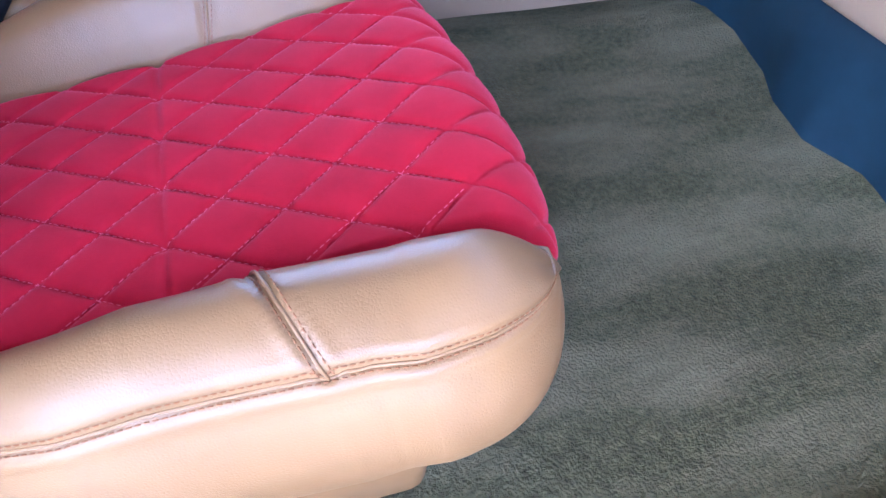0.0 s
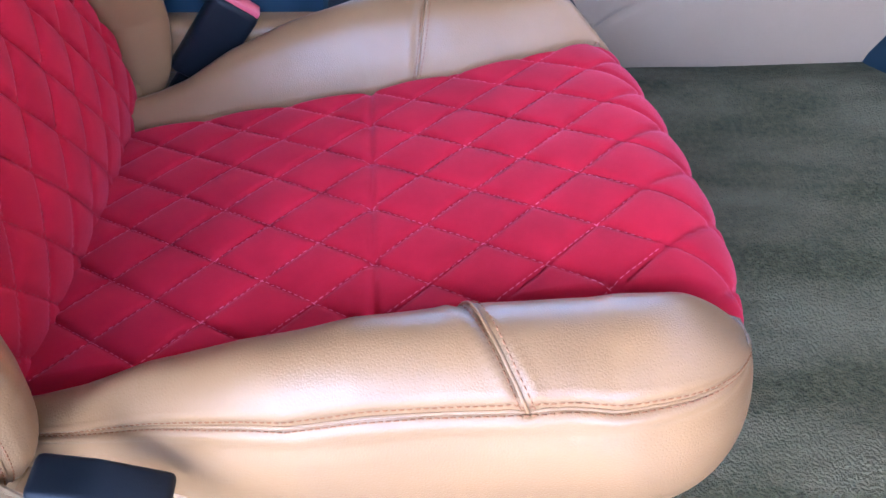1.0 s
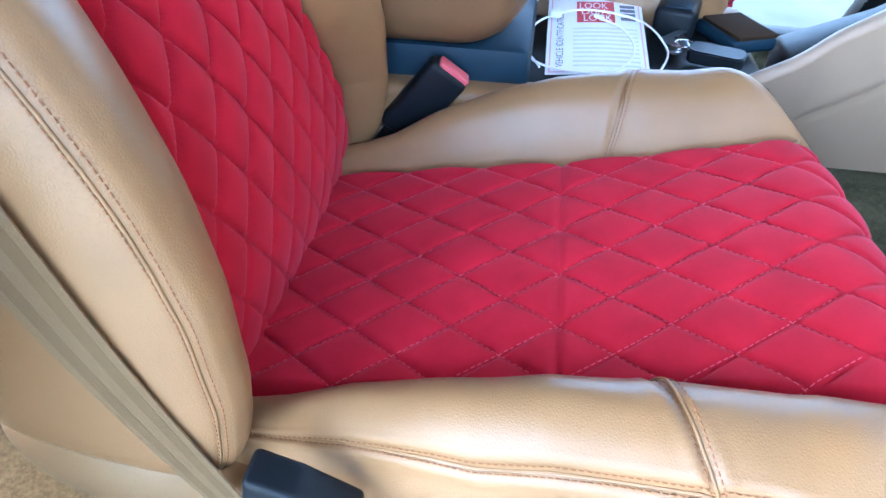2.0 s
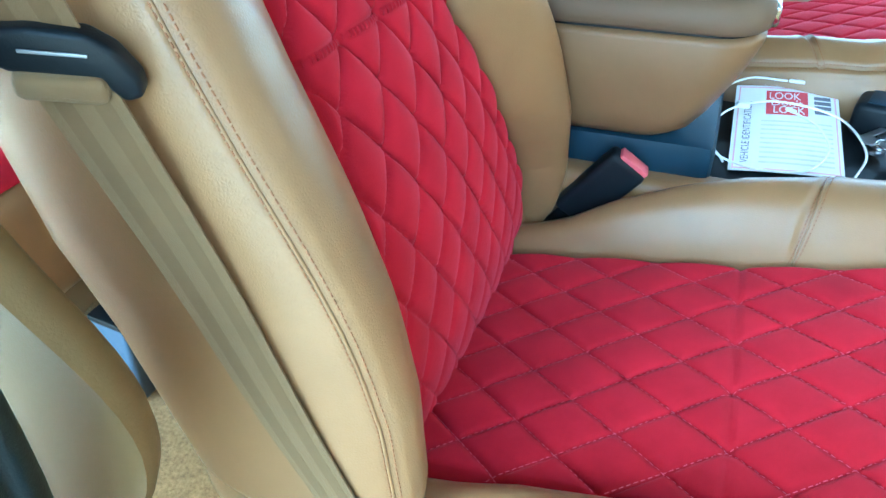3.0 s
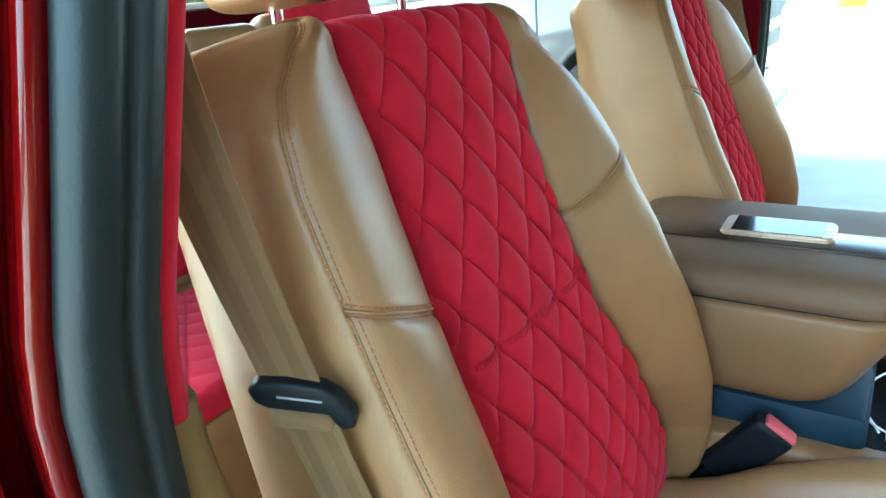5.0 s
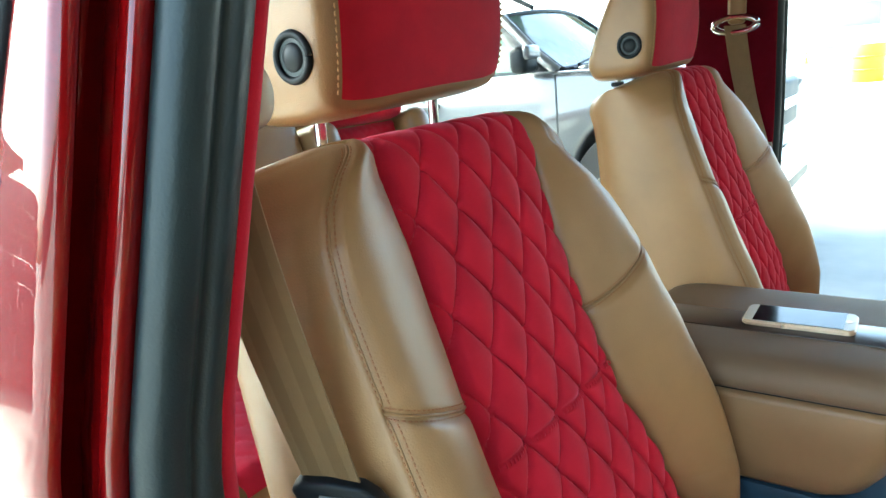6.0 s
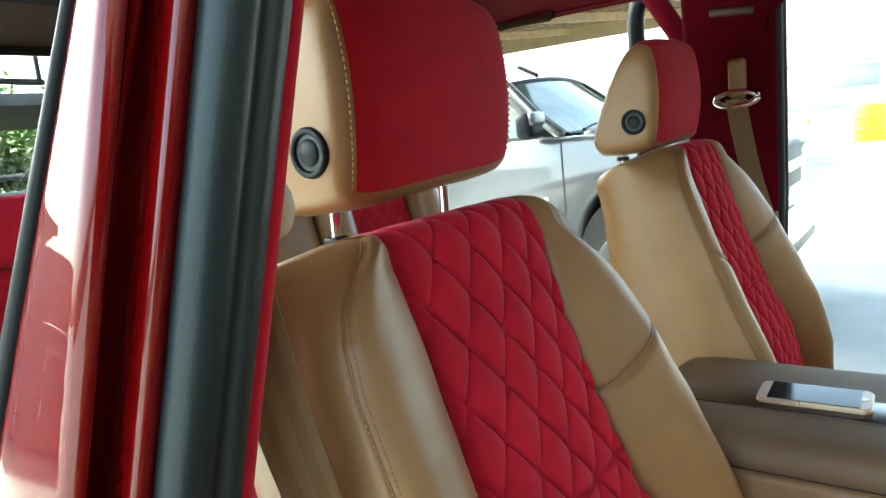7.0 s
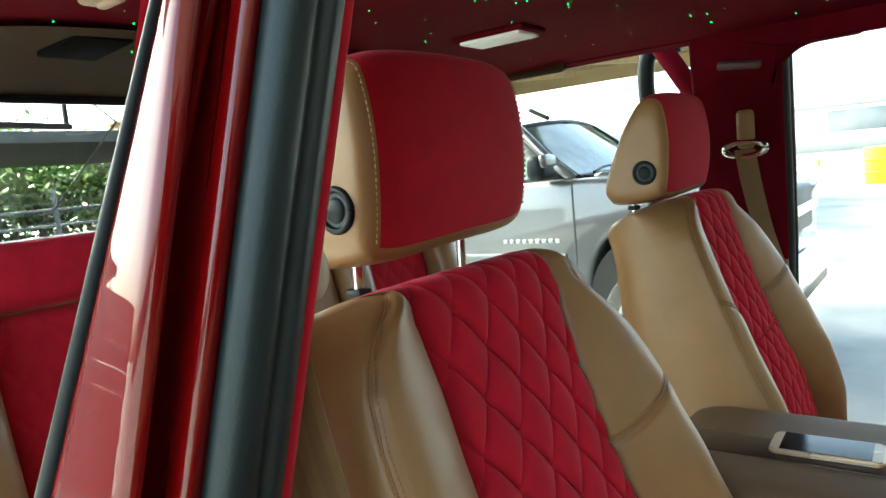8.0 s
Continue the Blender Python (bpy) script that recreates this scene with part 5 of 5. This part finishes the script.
    bmesh.ops.transform(bm, verts=bm.verts, matrix=FM.to_4x4())
    bmesh.ops.translate(bm, verts=bm.verts, vec=fh)
    return bm


part("door_panel", front_prism([(0, 0.62), (1.08, 0.62), (1.12, 1.30), (0, 1.30)], -0.06, 0.05, 0.02), PAINT, fd, "red painted door skin")
part("inner_trim", front_prism([(0.03, 0.66), (1.02, 0.66), (1.06, 1.28), (0.03, 1.28)], -0.10, -0.062, 0.015), VINYL, fd, "tan inner door trim")
part("window_frame", front_prism([(0.0, 1.29), (0.07, 1.29), (0.50, 1.79), (1.00, 1.82), (1.05, 1.29), (1.11, 1.29), (1.05, 1.87), (0.46, 1.84)], -0.03, 0.02, 0.01), PAINT, fd, "red painted window frame")

# opaque dark pane added to stop light through the door window
part("window_pane", front_prism([(0.08, 1.31), (0.50, 1.78), (0.99, 1.81), (1.04, 1.31)], -0.008, -0.002, 0.0), BLOCKPANE, fd, "opaque dark pane added to block light")
part("armrest", front_prism([(0.20, 0.98), (0.85, 1.00), (0.85, 1.07), (0.20, 1.05)], -0.155, -0.095, 0.02), BLACK, fd, "black door armrest")

# ---- driver-side rear door, standing open ----
rd = thing("rear_door", (-0.06, 1.32, 0.7), "open red rear door with black window seal", "car door")
d0, dv = Vector((-0.07, 1.335, 0)), Vector((-0.46, 0.888, 0)).normalized()
dn = Vector((-dv.y, dv.x, 0))


def door_prism(poly, a, b, bevel=0.01):
    bm = prism(poly, "y", a, b, bevel)
    m = Matrix((dv, dn, Vector((0, 0, 1)))).transposed()
    bmesh.ops.transform(bm, verts=bm.verts, matrix=m.to_4x4())
    bmesh.ops.translate(bm, verts=bm.verts, vec=d0)
    return bm


part("door_panel", door_prism([(0, 0.62), (0.98, 0.62), (1.04, 1.30), (0, 1.32)], -0.05, 0.06, 0.02), PAINT, rd)
# roof shade on the painted frame is put into a darker red
part("window_frame", join(cyl((-0.30, 1.50, 2.035), (-0.115, 1.49, 1.73), 0.030, 0.030, 14), cyl((-0.115, 1.49, 1.73), (-0.03, 1.40, 1.30), 0.030, 0.034, 14)), ROOFRED, rd, "red window frame darkened for shade")
v, f = tube([(-0.30, 1.53, 1.30), (-0.305, 1.53, 1.70), (-0.312, 1.53, 1.86), (-0.300, 1.53, 1.935), (-0.262, 1.53, 1.955), (-0.20, 1.53, 1.955)], 0.026, 60, 10)
mesh_ob("frame_seal", v, f, BLACK, rd, "rounded black window seal")


# ---- outside ----
ring = [-600, -200, -80, -40, -20, -10, -5, 0, 5, 10, 20, 40, 80, 200, 600]
V = [(x, y, 0.0) for x in ring for y in ring]
ground = mesh_ob("ground", V, [q[::-1] for q in grid_faces(15, 15)], STONE)
tagged(ground, "pale wet concrete lot with darker puddled patches", "ground", kind="structure")


def wheel(parent, c, r, side):
    w = part("wheel", join(cyl((c[0], c[1] - 0.12, c[2]), (c[0], c[1] + 0.12, c[2]), r, seg=40, bevel=0.04)), TYRE, parent, "black tyre")
    yy = c[1] + side * 0.122
    part("rim", cyl((c[0], yy - 0.01, c[2]), (c[0], yy + 0.006, c[2]), r * 0.66, seg=36, bevel=0.005), DARKSTEEL, w, "dark rim barrel")
    for k in range(6):
        a = radians(60 * k + 15)
        m = Matrix.Rotation(a, 3, "Y")
        part("spoke", box(Vector((c[0], yy + side * 0.012, c[2])) + m @ Vector((0, 0, r * 0.34)), (0.085, 0.024, r * 0.64), 0.012, m), ALLOY, w, "bright alloy spoke")
    part("hub_cap", cyl((c[0], yy, c[2]), (c[0], yy + side * 0.035, c[2]), 0.07, 0.055, 20), ALLOY, w)
    v, f = tube([(c[0] + r * 0.67 * math.cos(q), yy + side * 0.01, c[2] + r * 0.67 * math.sin(q)) for q in np.linspace(0, 2 * math.pi, 33)], 0.016, 80, 8)
    mesh_ob("rim_lip", v, f, ALLOY, w, "bright rim lip")
    return w


def silver_truck():
    X0, YN, YF = -0.52, 4.0, 5.95
    YM = (YN + YF) / 2

    def tumble(bm):
        # the cab narrows towards its crowned roof
        for q in bm.verts:
            h = max(0.0, (q.co.z - 1.46) / 0.58)
            u = (q.co.y - YM) / 0.85
            q.co.y = YM + (q.co.y - YM) * (1 - 0.24 * h ** 1.6)
            q.co.z -= 0.045 * min(1.0, h) * u * u
            q.co.x -= 0.06 * min(1.0, h * 3) * u * u if q.co.x > -2.6 else 0.0
        return bm

    t = thing("pickup_truck", (-2.5, 4.97, 0), "silver pickup truck parked on wet concrete", "pickup truck")
    # body side: outline with wheel arch, pushed to full width and tapered at the top
    wx = -1.20
    arch = [(wx + 0.51 * math.copysign(abs(math.cos(a)) ** 0.7, math.cos(a)), 0.46 + 0.70 * math.sin(a) ** 0.7) for a in np.linspace(0.0, math.pi, 17)]
    wr = -4.95
    arch2 = [(wr + 0.50 * math.cos(a), 0.46 + 0.50 * math.sin(a)) for a in np.linspace(0.0, math.pi, 17)]
    lower = [(X0, 0.50)] + [(X0 - 0.05, 0.46)] + arch + [(-2.0, 0.42), (-4.3, 0.42)] + arch2 + [(-6.0, 0.55), (-6.05, 1.36), (-4.0, 1.40), (-3.9, 1.46), (-1.95, 1.50), (-1.55, 1.49), (-0.90, 1.43), (X0, 1.33), (X0 + 0.03, 1.0)]
    part("body", prism(lower, "y", YN, YF, 0.045, 3), SILVER, t, "silver painted body")
    part("cab", tumble(prism([(-1.90, 1.46), (-2.13, 1.76), (-2.42, 1.99), (-3.6, 2.04), (-3.95, 1.95), (-4.05, 1.44)], "y", YN + 0.10, YF - 0.10, 0.07, 4)), SILVER, t, "silver cab roof")
    # hood raised centre
    part("hood", prism([(-0.56, 1.34), (-0.95, 1.45), (-1.7, 1.53), (-1.84, 1.48), (-0.58, 1.30)], "y", YN + 0.28, YF - 0.28, 0.03, 3), SILVER, t, "raised hood panel")
    # curved windscreen, its seal and wipers
    nu, nv = 25, 15
    W = np.zeros((nv, nu, 3))
    for i, v in enumerate(np.linspace(0, 1, nv)):
        for k, u in enumerate(np.linspace(-1, 1, nu)):
            W[i, k] = (-1.80 - 0.44 * v - 0.05 * v * v, YM + 0.83 * u, 1.512 + 0.46 * v)
    wt = bmesh.new()
    for q in W.reshape(-1, 3):
        wt.verts.new(q)
    tumble(wt)
    wt.verts.ensure_lookup_table()
    W = np.array([q.co[:] for q in wt.verts]).reshape(nv, nu, 3)
    wt.free()
    mesh_ob("windscreen", W.reshape(-1, 3), grid_faces(nv, nu), TRUCKGLASS, t, "green tinted windscreen")
    rim = list(W[0]) + list(W[1:, -1]) + list(W[-1, ::-1][1:]) + list(W[::-1, 0][1:])
    v, f = tube(rim, 0.020, 160, 8)
    mesh_ob("windscreen_seal", v, f, BLACK, t, "black windscreen surround")
    for y0 in (4.35, 5.05):
        v, f = tube([(-1.775, y0, 1.53), (-1.79, y0 + 0.22, 1.56), (-1.80, y0 + 0.48, 1.57)], 0.010, 16, 6)
        mesh_ob("wiper", v, f, BLACK, t, "black wiper blade")
    part("wiper_cowl", box((-1.80, YM, 1.502), (0.10, 1.5, 0.03), 0.01), BLACK, t, "black wiper cowl")
    for y, s in ((YN, -1), (YF, 1)):
        rail = W[:, 0 if s < 0 else -1] + np.array([-0.02, 0.03 * s, -0.01])
        v, f = tube(list(rail), 0.040, 30, 10)
        mesh_ob("windscreen_pillar", v, f, SILVER, t, "silver windscreen pillar")
        part("side_window", tumble(prism([(-2.02, 1.52), (-2.38, 1.90), (-2.85, 1.93), (-2.85, 1.52)], "y", y + (0.085 if s < 0 else -0.10), y + (0.10 if s < 0 else -0.085), 0.004)), TRUCKGLASS, t, "dark side window")
        part("side_window", tumble(prism([(-2.95, 1.52), (-2.95, 1.93), (-3.6, 1.94), (-3.8, 1.52)], "y", y + (0.085 if s < 0 else -0.10), y + (0.10 if s < 0 else -0.085), 0.004)), TRUCKGLASS, t, "dark side window")
        mr = part("mirror", box((-1.97, y + s * 0.14, 1.60), (0.14, 0.22, 0.19), 0.05, None, 4), BLACK, t, "black door mirror")
        part("mirror_cap", box((-1.91, y + s * 0.14, 1.645), (0.06, 0.20, 0.10), 0.03, None, 3), SILVER, mr, "silver mirror cap")
        part("mirror_arm", box((-1.98, y + s * 0.02, 1.54), (0.08, 0.12, 0.05), 0.015), BLACK, mr)
        part("body_moulding", box((-2.75, y + s * 0.006, 0.90), (1.75, 0.03, 0.10), 0.012), SILVER, t, "silver door moulding")
        part("door_handle", box((-2.92, y + s * 0.02, 1.30), (0.20, 0.035, 0.045), 0.014), SILVER, t, "silver door handle")
        for xx in (-1.80, -2.98, -4.02):
            part("shut_line", box((xx, y + s * 0.002, 1.0), (0.010, 0.008, 0.95)), DARKSTEEL, t, "dark door shut line")
        part("arch_liner", cyl((wx, y - s * 0.02, 0.58), (wx, y - s * 0.4, 0.58), 0.52, seg=40), TYRE, t, "black wheel arch liner")
        part("arch_liner", cyl((wr, y - s * 0.02, 0.46), (wr, y - s * 0.4, 0.46), 0.49, seg=40), TYRE, t, "black wheel arch liner")
        wheel(t, (wx, y - s * 0.10, 0.43), 0.43, s)
        wheel(t, (wr, y - s * 0.10, 0.42), 0.42, s)
        part("headlight", box((X0 - 0.02, y - s * 0.22, 1.17), (0.14, 0.42, 0.22), 0.03, None, 3), GLASS, t, "clear headlight")
        part("headlight_reflector", box((X0 - 0.06, y - s * 0.22, 1.17), (0.10, 0.36, 0.18), 0.03, None, 3), CHROME, t, "bright reflector")
    part("grille", box((X0 + 0.02, 4.97, 1.12), (0.08, 1.05, 0.34), 0.03, None, 3), DARKSTEEL, t, "dark grille mesh")
    part("grille_bar", box((X0 + 0.05, 4.97, 1.12), (0.07, 1.12, 0.08), 0.02, None, 3), CHROME, t, "chrome grille bar")
    part("bumper", box((X0 + 0.06, 4.97, 0.72), (0.20, 1.98, 0.26), 0.06, None, 4), CHROME, t, "chrome front bumper")
    part("bumper_valance", box((X0 + 0.02, 4.97, 0.53), (0.16, 1.85, 0.16), 0.04, None, 3), BLACK, t, "black lower valance")
    # raised badge drawn as plain bars
    for k in range(9):
        part("badge_bar", box((-2.40 + 0.057 * k, YN - 0.004, 1.045), (0.034, 0.008, 0.032), 0.003), STEEL, t, "metal badge bar")
    v, f = tube([(-2.45, 4.97, 2.02), (-2.6, 4.97, 2.10), (-2.64, 4.97, 2.12)], 0.02, 12, 8)
    mesh_ob("roof_antenna", v, f, BLACK, t, "small roof antenna")
    return t


silver_truck()

# canopy beyond the truck
can = thing("canopy", (-9, 14, 0), "open canopy with cream sheet roof on steel posts", "canopy")
sl = lambda x, y: 3.35 + 0.085 * (y - 9)
for k in range(26):
    x = -17.6 + 0.55 * k
    part("roof_sheet", prism([(9.0, sl(0, 9) + 0.34), (22, sl(0, 22) + 0.34), (22, sl(0, 22) + 0.38), (9.0, sl(0, 9) + 0.38)], "x", x, x + 0.53), SHEET, can, "cream roof sheet", False)
for k in range(10):
    y = 9.2 + 1.4 * k
    part("purlin", box((-10.6, y, sl(0, y) + 0.26), (14.4, 0.10, 0.16), 0.01), TIMBER, can, "pale timber purlin", False)
for x in (-17, -13.5, -10, -6.8, -4.2):
    part("rafter", prism([(9.0, sl(0, 9)), (22, sl(0, 22)), (22, sl(0, 22) + 0.2), (9.0, sl(0, 9) + 0.2)], "x", x - 0.07, x + 0.07), TIMBER, can, "timber rafter", False)
    for y in [9.4] * (x < -6) + [21.5] * (x < -12 or x > -6):
        part("post", cyl((x, y, 0), (x, y, sl(0, y)), 0.07, seg=12), STEEL, can, "steel canopy post")
part("fascia", box((-10.6, 22.0, 4.42), (14.4, 0.06, 0.5), 0.01), SHEET, can, "cream corrugated fascia")

# long pale building and low wall across the lot
bd = thing("warehouse", (5, 46, 0), "long pale warehouse with grey band", "warehouse")
part("wall", box((10, 48, 2.3), (70, 6, 4.6), 0.05), WALLPALE, bd)
part("roof_edge", box((10, 44.9, 3.35), (70, 0.3, 0.30), 0.03), WALLGREY, bd, "grey gutter line")
part("plinth", box((10, 44.9, 1.25), (70, 0.24, 1.05), 0.03), WALLGREY, bd, "grey dado band")
for k in range(9):
    part("door_panel", box((-18 + 7 * k, 44.95, 2.4), (3.0, 0.12, 1.2), 0.03), WALLGREY, bd, "grey shuttered opening")

br = thing("drum_barrel", (-1.47, 25, 0), "yellow painted steel drum on the lot", "drum")
part("drum_body", cyl((-1.47, 25, 0), (-1.47, 25, 1.15), 0.45, seg=36, bevel=0.03), YELLOW, br)
for z in (0.38, 0.77):
    v, f = tube([(-1.47 + 0.455 * math.cos(w), 25 + 0.455 * math.sin(w), z) for w in np.linspace(0, 2 * math.pi, 25)], 0.02, 60, 6)
    mesh_ob("drum_hoop", v, f, YELLOW, br, "rolled hoop")
CX, CY = -5.78, 43.00
cn = thing("traffic_cone", (CX, CY, 0), "orange traffic cone on the lot", "traffic cone")
part("cone_body", cyl((CX, CY, 0.03), (CX, CY, 0.72), 0.15, 0.025, 20), ORANGE, cn)
part("cone_foot", box((CX, CY, 0.02), (0.38, 0.38, 0.04), 0.01), ORANGE, cn)
part("cone_band", cyl((CX, CY, 0.36), (CX, CY, 0.48), 0.092, 0.071, 20), WHITE, cn)

# fence, shed and trees behind the rear window
fe = thing("wire_fence", (-13, 6, 0), "galvanised wire mesh fence on steel posts", "fence")
for k in range(15):
    y = -6 + 1.9 * k
    part("post", cyl((-13, y, 0), (-13, y, 2.02), 0.045, seg=10), DARKSTEEL, fe, "steel fence post")
for z in (0.9, 1.32, 1.62):
    part("rail", box((-13, 7, z), (0.05, 27, 0.05), 0.01), DARKSTEEL, fe, "steel rail")
V, F = [], []
for k in range(150):
    y = -6 + 0.18 * k
    o = len(V)
    V += [(-12.97, y - 0.006, 0.05), (-12.97, y + 0.006, 0.05), (-12.97, y + 0.006, 1.95), (-12.97, y - 0.006, 1.95), (-12.985, y, 0.05), (-12.985, y, 1.95)]
    F += [(o, o + 1, o + 2, o + 3), (o + 1, o + 4, o + 5, o + 2), (o + 4, o, o + 3, o + 5)]
for k in range(11):
    z = 0.12 + 0.18 * k
    o = len(V)
    V += [(-12.97, -6, z - 0.006), (-12.97, 21, z - 0.006), (-12.97, 21, z + 0.006), (-12.97, -6, z + 0.006), (-12.985, -6, z), (-12.985, 21, z)]
    F += [(o, o + 1, o + 2, o + 3), (o + 3, o + 2, o + 5, o + 4), (o + 4, o + 5, o + 1, o)]
ms = mesh_ob("wire_mesh", V, F, DARKSTEEL, fe, "square wire mesh", False)
tagged(ms, kind="stuff")
sh = thing("open_shed", (-17, 8, 0), "dark roofed open shed on steel columns", "shed")
part("shed_roof", prism([(-15, 3.12), (-23, 3.02), (-23, 3.14), (-15, 3.28)], "y", -8, 26, 0.01), DARKWALL, sh)
part("roof_beam", box((-15.05, 9, 3.16), (0.14, 34, 0.26), 0.02), DARKWALL, sh, "dark steel eaves beam")
for k in range(9):
    part("column", cyl((-15.2, -7 + 4 * k, 0), (-15.2, -7 + 4 * k, 2.95), 0.08, seg=12), STEEL, sh, "steel column")
rk = thing("ladder_rack", (-2.0, 0.0, 1.0), "dark steel rack bar behind the rear window", "rack")
part("rack_bar", box((-1.75, 0.14, 1.897), (0.03, 0.62, 0.018), 0.005, Matrix.Rotation(radians(-2), 3, "X")), DARKSTEEL, rk)
part("rack_drop", box((-1.75, 0.438, 1.93), (0.014, 0.014, 0.085), 0.004), DARKSTEEL, rk)
part("rack_leg", box((-1.75, -0.16, 0.95), (0.04, 0.04, 1.90), 0.008), DARKSTEEL, rk)
part("brace_wire", cyl((-1.75, 0.60, 1.905), (-1.75, 0.33, 1.60), 0.0035, seg=8), DARKSTEEL, rk, "thin dark brace wire")
part("brace_wire", cyl((-1.75, 0.53, 1.96), (-1.75, 0.60, 1.90), 0.0030, seg=8), DARKSTEEL, rk, "thin dark brace wire")


def tree(x, y, h, seed):
    r = random.Random(seed)
    t = thing("tree", (x, y, 0), "leafy green roadside tree with uneven crown", "tree", "trees behind the fence")
    tr = [cyl((x, y, 0), (x + r.uniform(-.2, .2), y + r.uniform(-.2, .2), h * 0.55), 0.16, 0.09, 10)]
    clumps = []
    for k in range(7):
        a = r.uniform(0, 6.28)
        s = Vector((x, y, h * r.uniform(0.3, 0.55)))
        e = s + Vector((math.cos(a) * r.uniform(0.8, 1.9), math.sin(a) * r.uniform(0.8, 1.9), r.uniform(0.2, 1.6)))
        tr.append(cyl(s, e, 0.055, 0.02, 7))
        clumps.append(e)
    part("trunk", join(*tr), BARK, t)
    V, F = [], []
    for c in clumps + [Vector((x, y, h * 0.72)), Vector((x + .4, y - .5, h * 0.85))]:
        for q in range(800):
            d = Vector((r.gauss(0, 0.62), r.gauss(0, 0.62), r.gauss(0, 0.5)))
            p = c + d
            s = r.uniform(0.08, 0.18)
            u = Vector((r.gauss(0, 1), r.gauss(0, 1), r.gauss(0, 1))).normalized()
            w = u.cross(Vector((r.gauss(0, 1), r.gauss(0, 1), r.gauss(0, 1)))).normalized()
            o = len(V)
            V += [p - u * s, p + w * s * 0.5, p + u * s, p - w * s * 0.5]
            F += [(o, o + 1, o + 2, o + 3)]
    mesh_ob("crown", V, F, LEAF, t, "", False)
    return t


r9 = random.Random(11)
V, F = [], []
for k in range(24000):
    y = r9.uniform(-14, 34)
    z = r9.uniform(0, 1) ** 1.1 * (3.3 + 0.9 * noise.noise(Vector((y * 0.35, 0, 2))))
    p = Vector((-28 + r9.gauss(0, 0.7), y, z))
    s = r9.uniform(0.10, 0.22)
    u = Vector((r9.gauss(0, 1), r9.gauss(0, 1), r9.gauss(0, 1))).normalized()
    w = u.cross(Vector((r9.gauss(0, 1), r9.gauss(0, 1), r9.gauss(0, 1)))).normalized()
    o = len(V)
    V += [p - u * s, p + w * s * 0.5, p + u * s, p - w * s * 0.5]
    F.append((o, o + 1, o + 2, o + 3))
hedge = mesh_ob("far_thicket", V, F, LEAF, None, "", False)
tagged(hedge, "dense green thicket along the far boundary", "thicket", kind="stuff")

tree(-25, 3, 3.6, 1)
tree(-25.5, 8.5, 4.2, 2)
tree(-25, 13, 3.6, 3)
tree(-26, -2, 3.8, 4)
tree(-25.5, 18, 4.6, 5)
tree(-27, 11, 4.4, 6)
tree(-27, 5.5, 3.8, 7)

# ---- unseen roof and walls around the truck that shape its light ----
# roof inferred from the pillar's reflection; its edges are placed to shape the light
oc = thing("carport", (-1, -2, 0), "unseen dark steel carport roof shading the red truck", "carport")
part("carport_roof", box((-0.7, 1.9, 4.05), (6.6, 10.2, 0.10), 0.02), DARKSTEEL, oc)
for k in range(4):
    part("carport_beam", box((-3.8 + 2.05 * k, 1.9, 3.90), (0.12, 10.0, 0.22), 0.01), STEEL, oc, "steel cross beam", False)
for x, y in ((2.35, -3.1), (2.35, 6.9), (-3.8, 3.2)):
    part("carport_post", cyl((x, y, 0), (x, y, 4.0), 0.09, seg=14), STEEL, oc, "steel post")
# unseen wall added to keep light out of the windscreen
wf = thing("workshop_wall", (5.5, 0, 0), "unseen dark wall added to block light from ahead", "wall", kind="structure")
part("wall_front", box((4.6, 1.6, 2.35), (0.25, 15.2, 4.7), 0.02), DARKWALL, wf)
# unseen building, assumed from the paint's reflection; it cuts low light
ws_ = thing("workshop", (0, -40, 0), "unseen long grey building added across the yard behind", "workshop")
part("wall", box((0, -40.5, 1.7), (34, 0.3, 3.4), 0.02), WALLGREY, ws_)
part("eaves", box((0, -40.4, 3.45), (34.4, 0.7, 0.14), 0.02), DARKSTEEL, ws_, "dark eaves")
for k in range(7):
    part("window", box((-13.5 + 4.5 * k, -40.33, 2.0), (1.6, 0.06, 1.0), 0.01), TRUCKGLASS, ws_, "dark window")
# hood, bed and wheels of the red truck, unseen; the hood also blocks bounced light
rt = thing("truck_body", (0.3, 0.43, 0.0), "red pickup body with hood, bed and wheels", "pickup truck", kind="structure")
part("hood", prism([(1.88, 1.24), (2.0, 1.30), (3.1, 1.22), (3.3, 1.05), (3.3, 0.60), (1.75, 0.60)], "y", -0.50, 1.36, 0.05, 3), PAINT, rt)
for y in (-0.46, 1.32):
    part("bed_side", prism([(-1.30, 0.62), (-1.30, 1.25), (-3.25, 1.25), (-3.30, 0.62)], "y", y - 0.04, y + 0.04, 0.02, 3), PAINT, rt)
    for x in (2.45, -2.25):
        wheel(rt, (x, y + (0.06 if y < 0 else -0.06), 0.42), 0.42, -1 if y < 0 else 1)
part("bed_floor", box((-2.28, 0.43, 0.66), (1.92, 1.72, 0.06), 0.01), DARKSTEEL, rt)
part("tailgate", box((-3.26, 0.43, 0.94), (0.07, 1.72, 0.60), 0.02, None, 3), PAINT, rt)
# unseen wall added so the pillar paint mirrors something dark and gridded
yw = thing("yard_wall", (-7.4, -4.4, 0), "unseen grey block wall added to darken the paint's reflection", "wall", kind="structure")
WM = Matrix.Rotation(radians(27), 3, "Z")
for r in range(8):
    for k in range(9):
        c0 = Vector((0, (k - 4) * 0.62 + (0.31 if r % 2 else 0), 0.14 + 0.27 * r))
        part("block", box(Vector((-7.4, -4.4, 0)) + WM @ c0, (0.22, 0.605, 0.255), 0.008, WM), WALLGREY, yw, "", False)
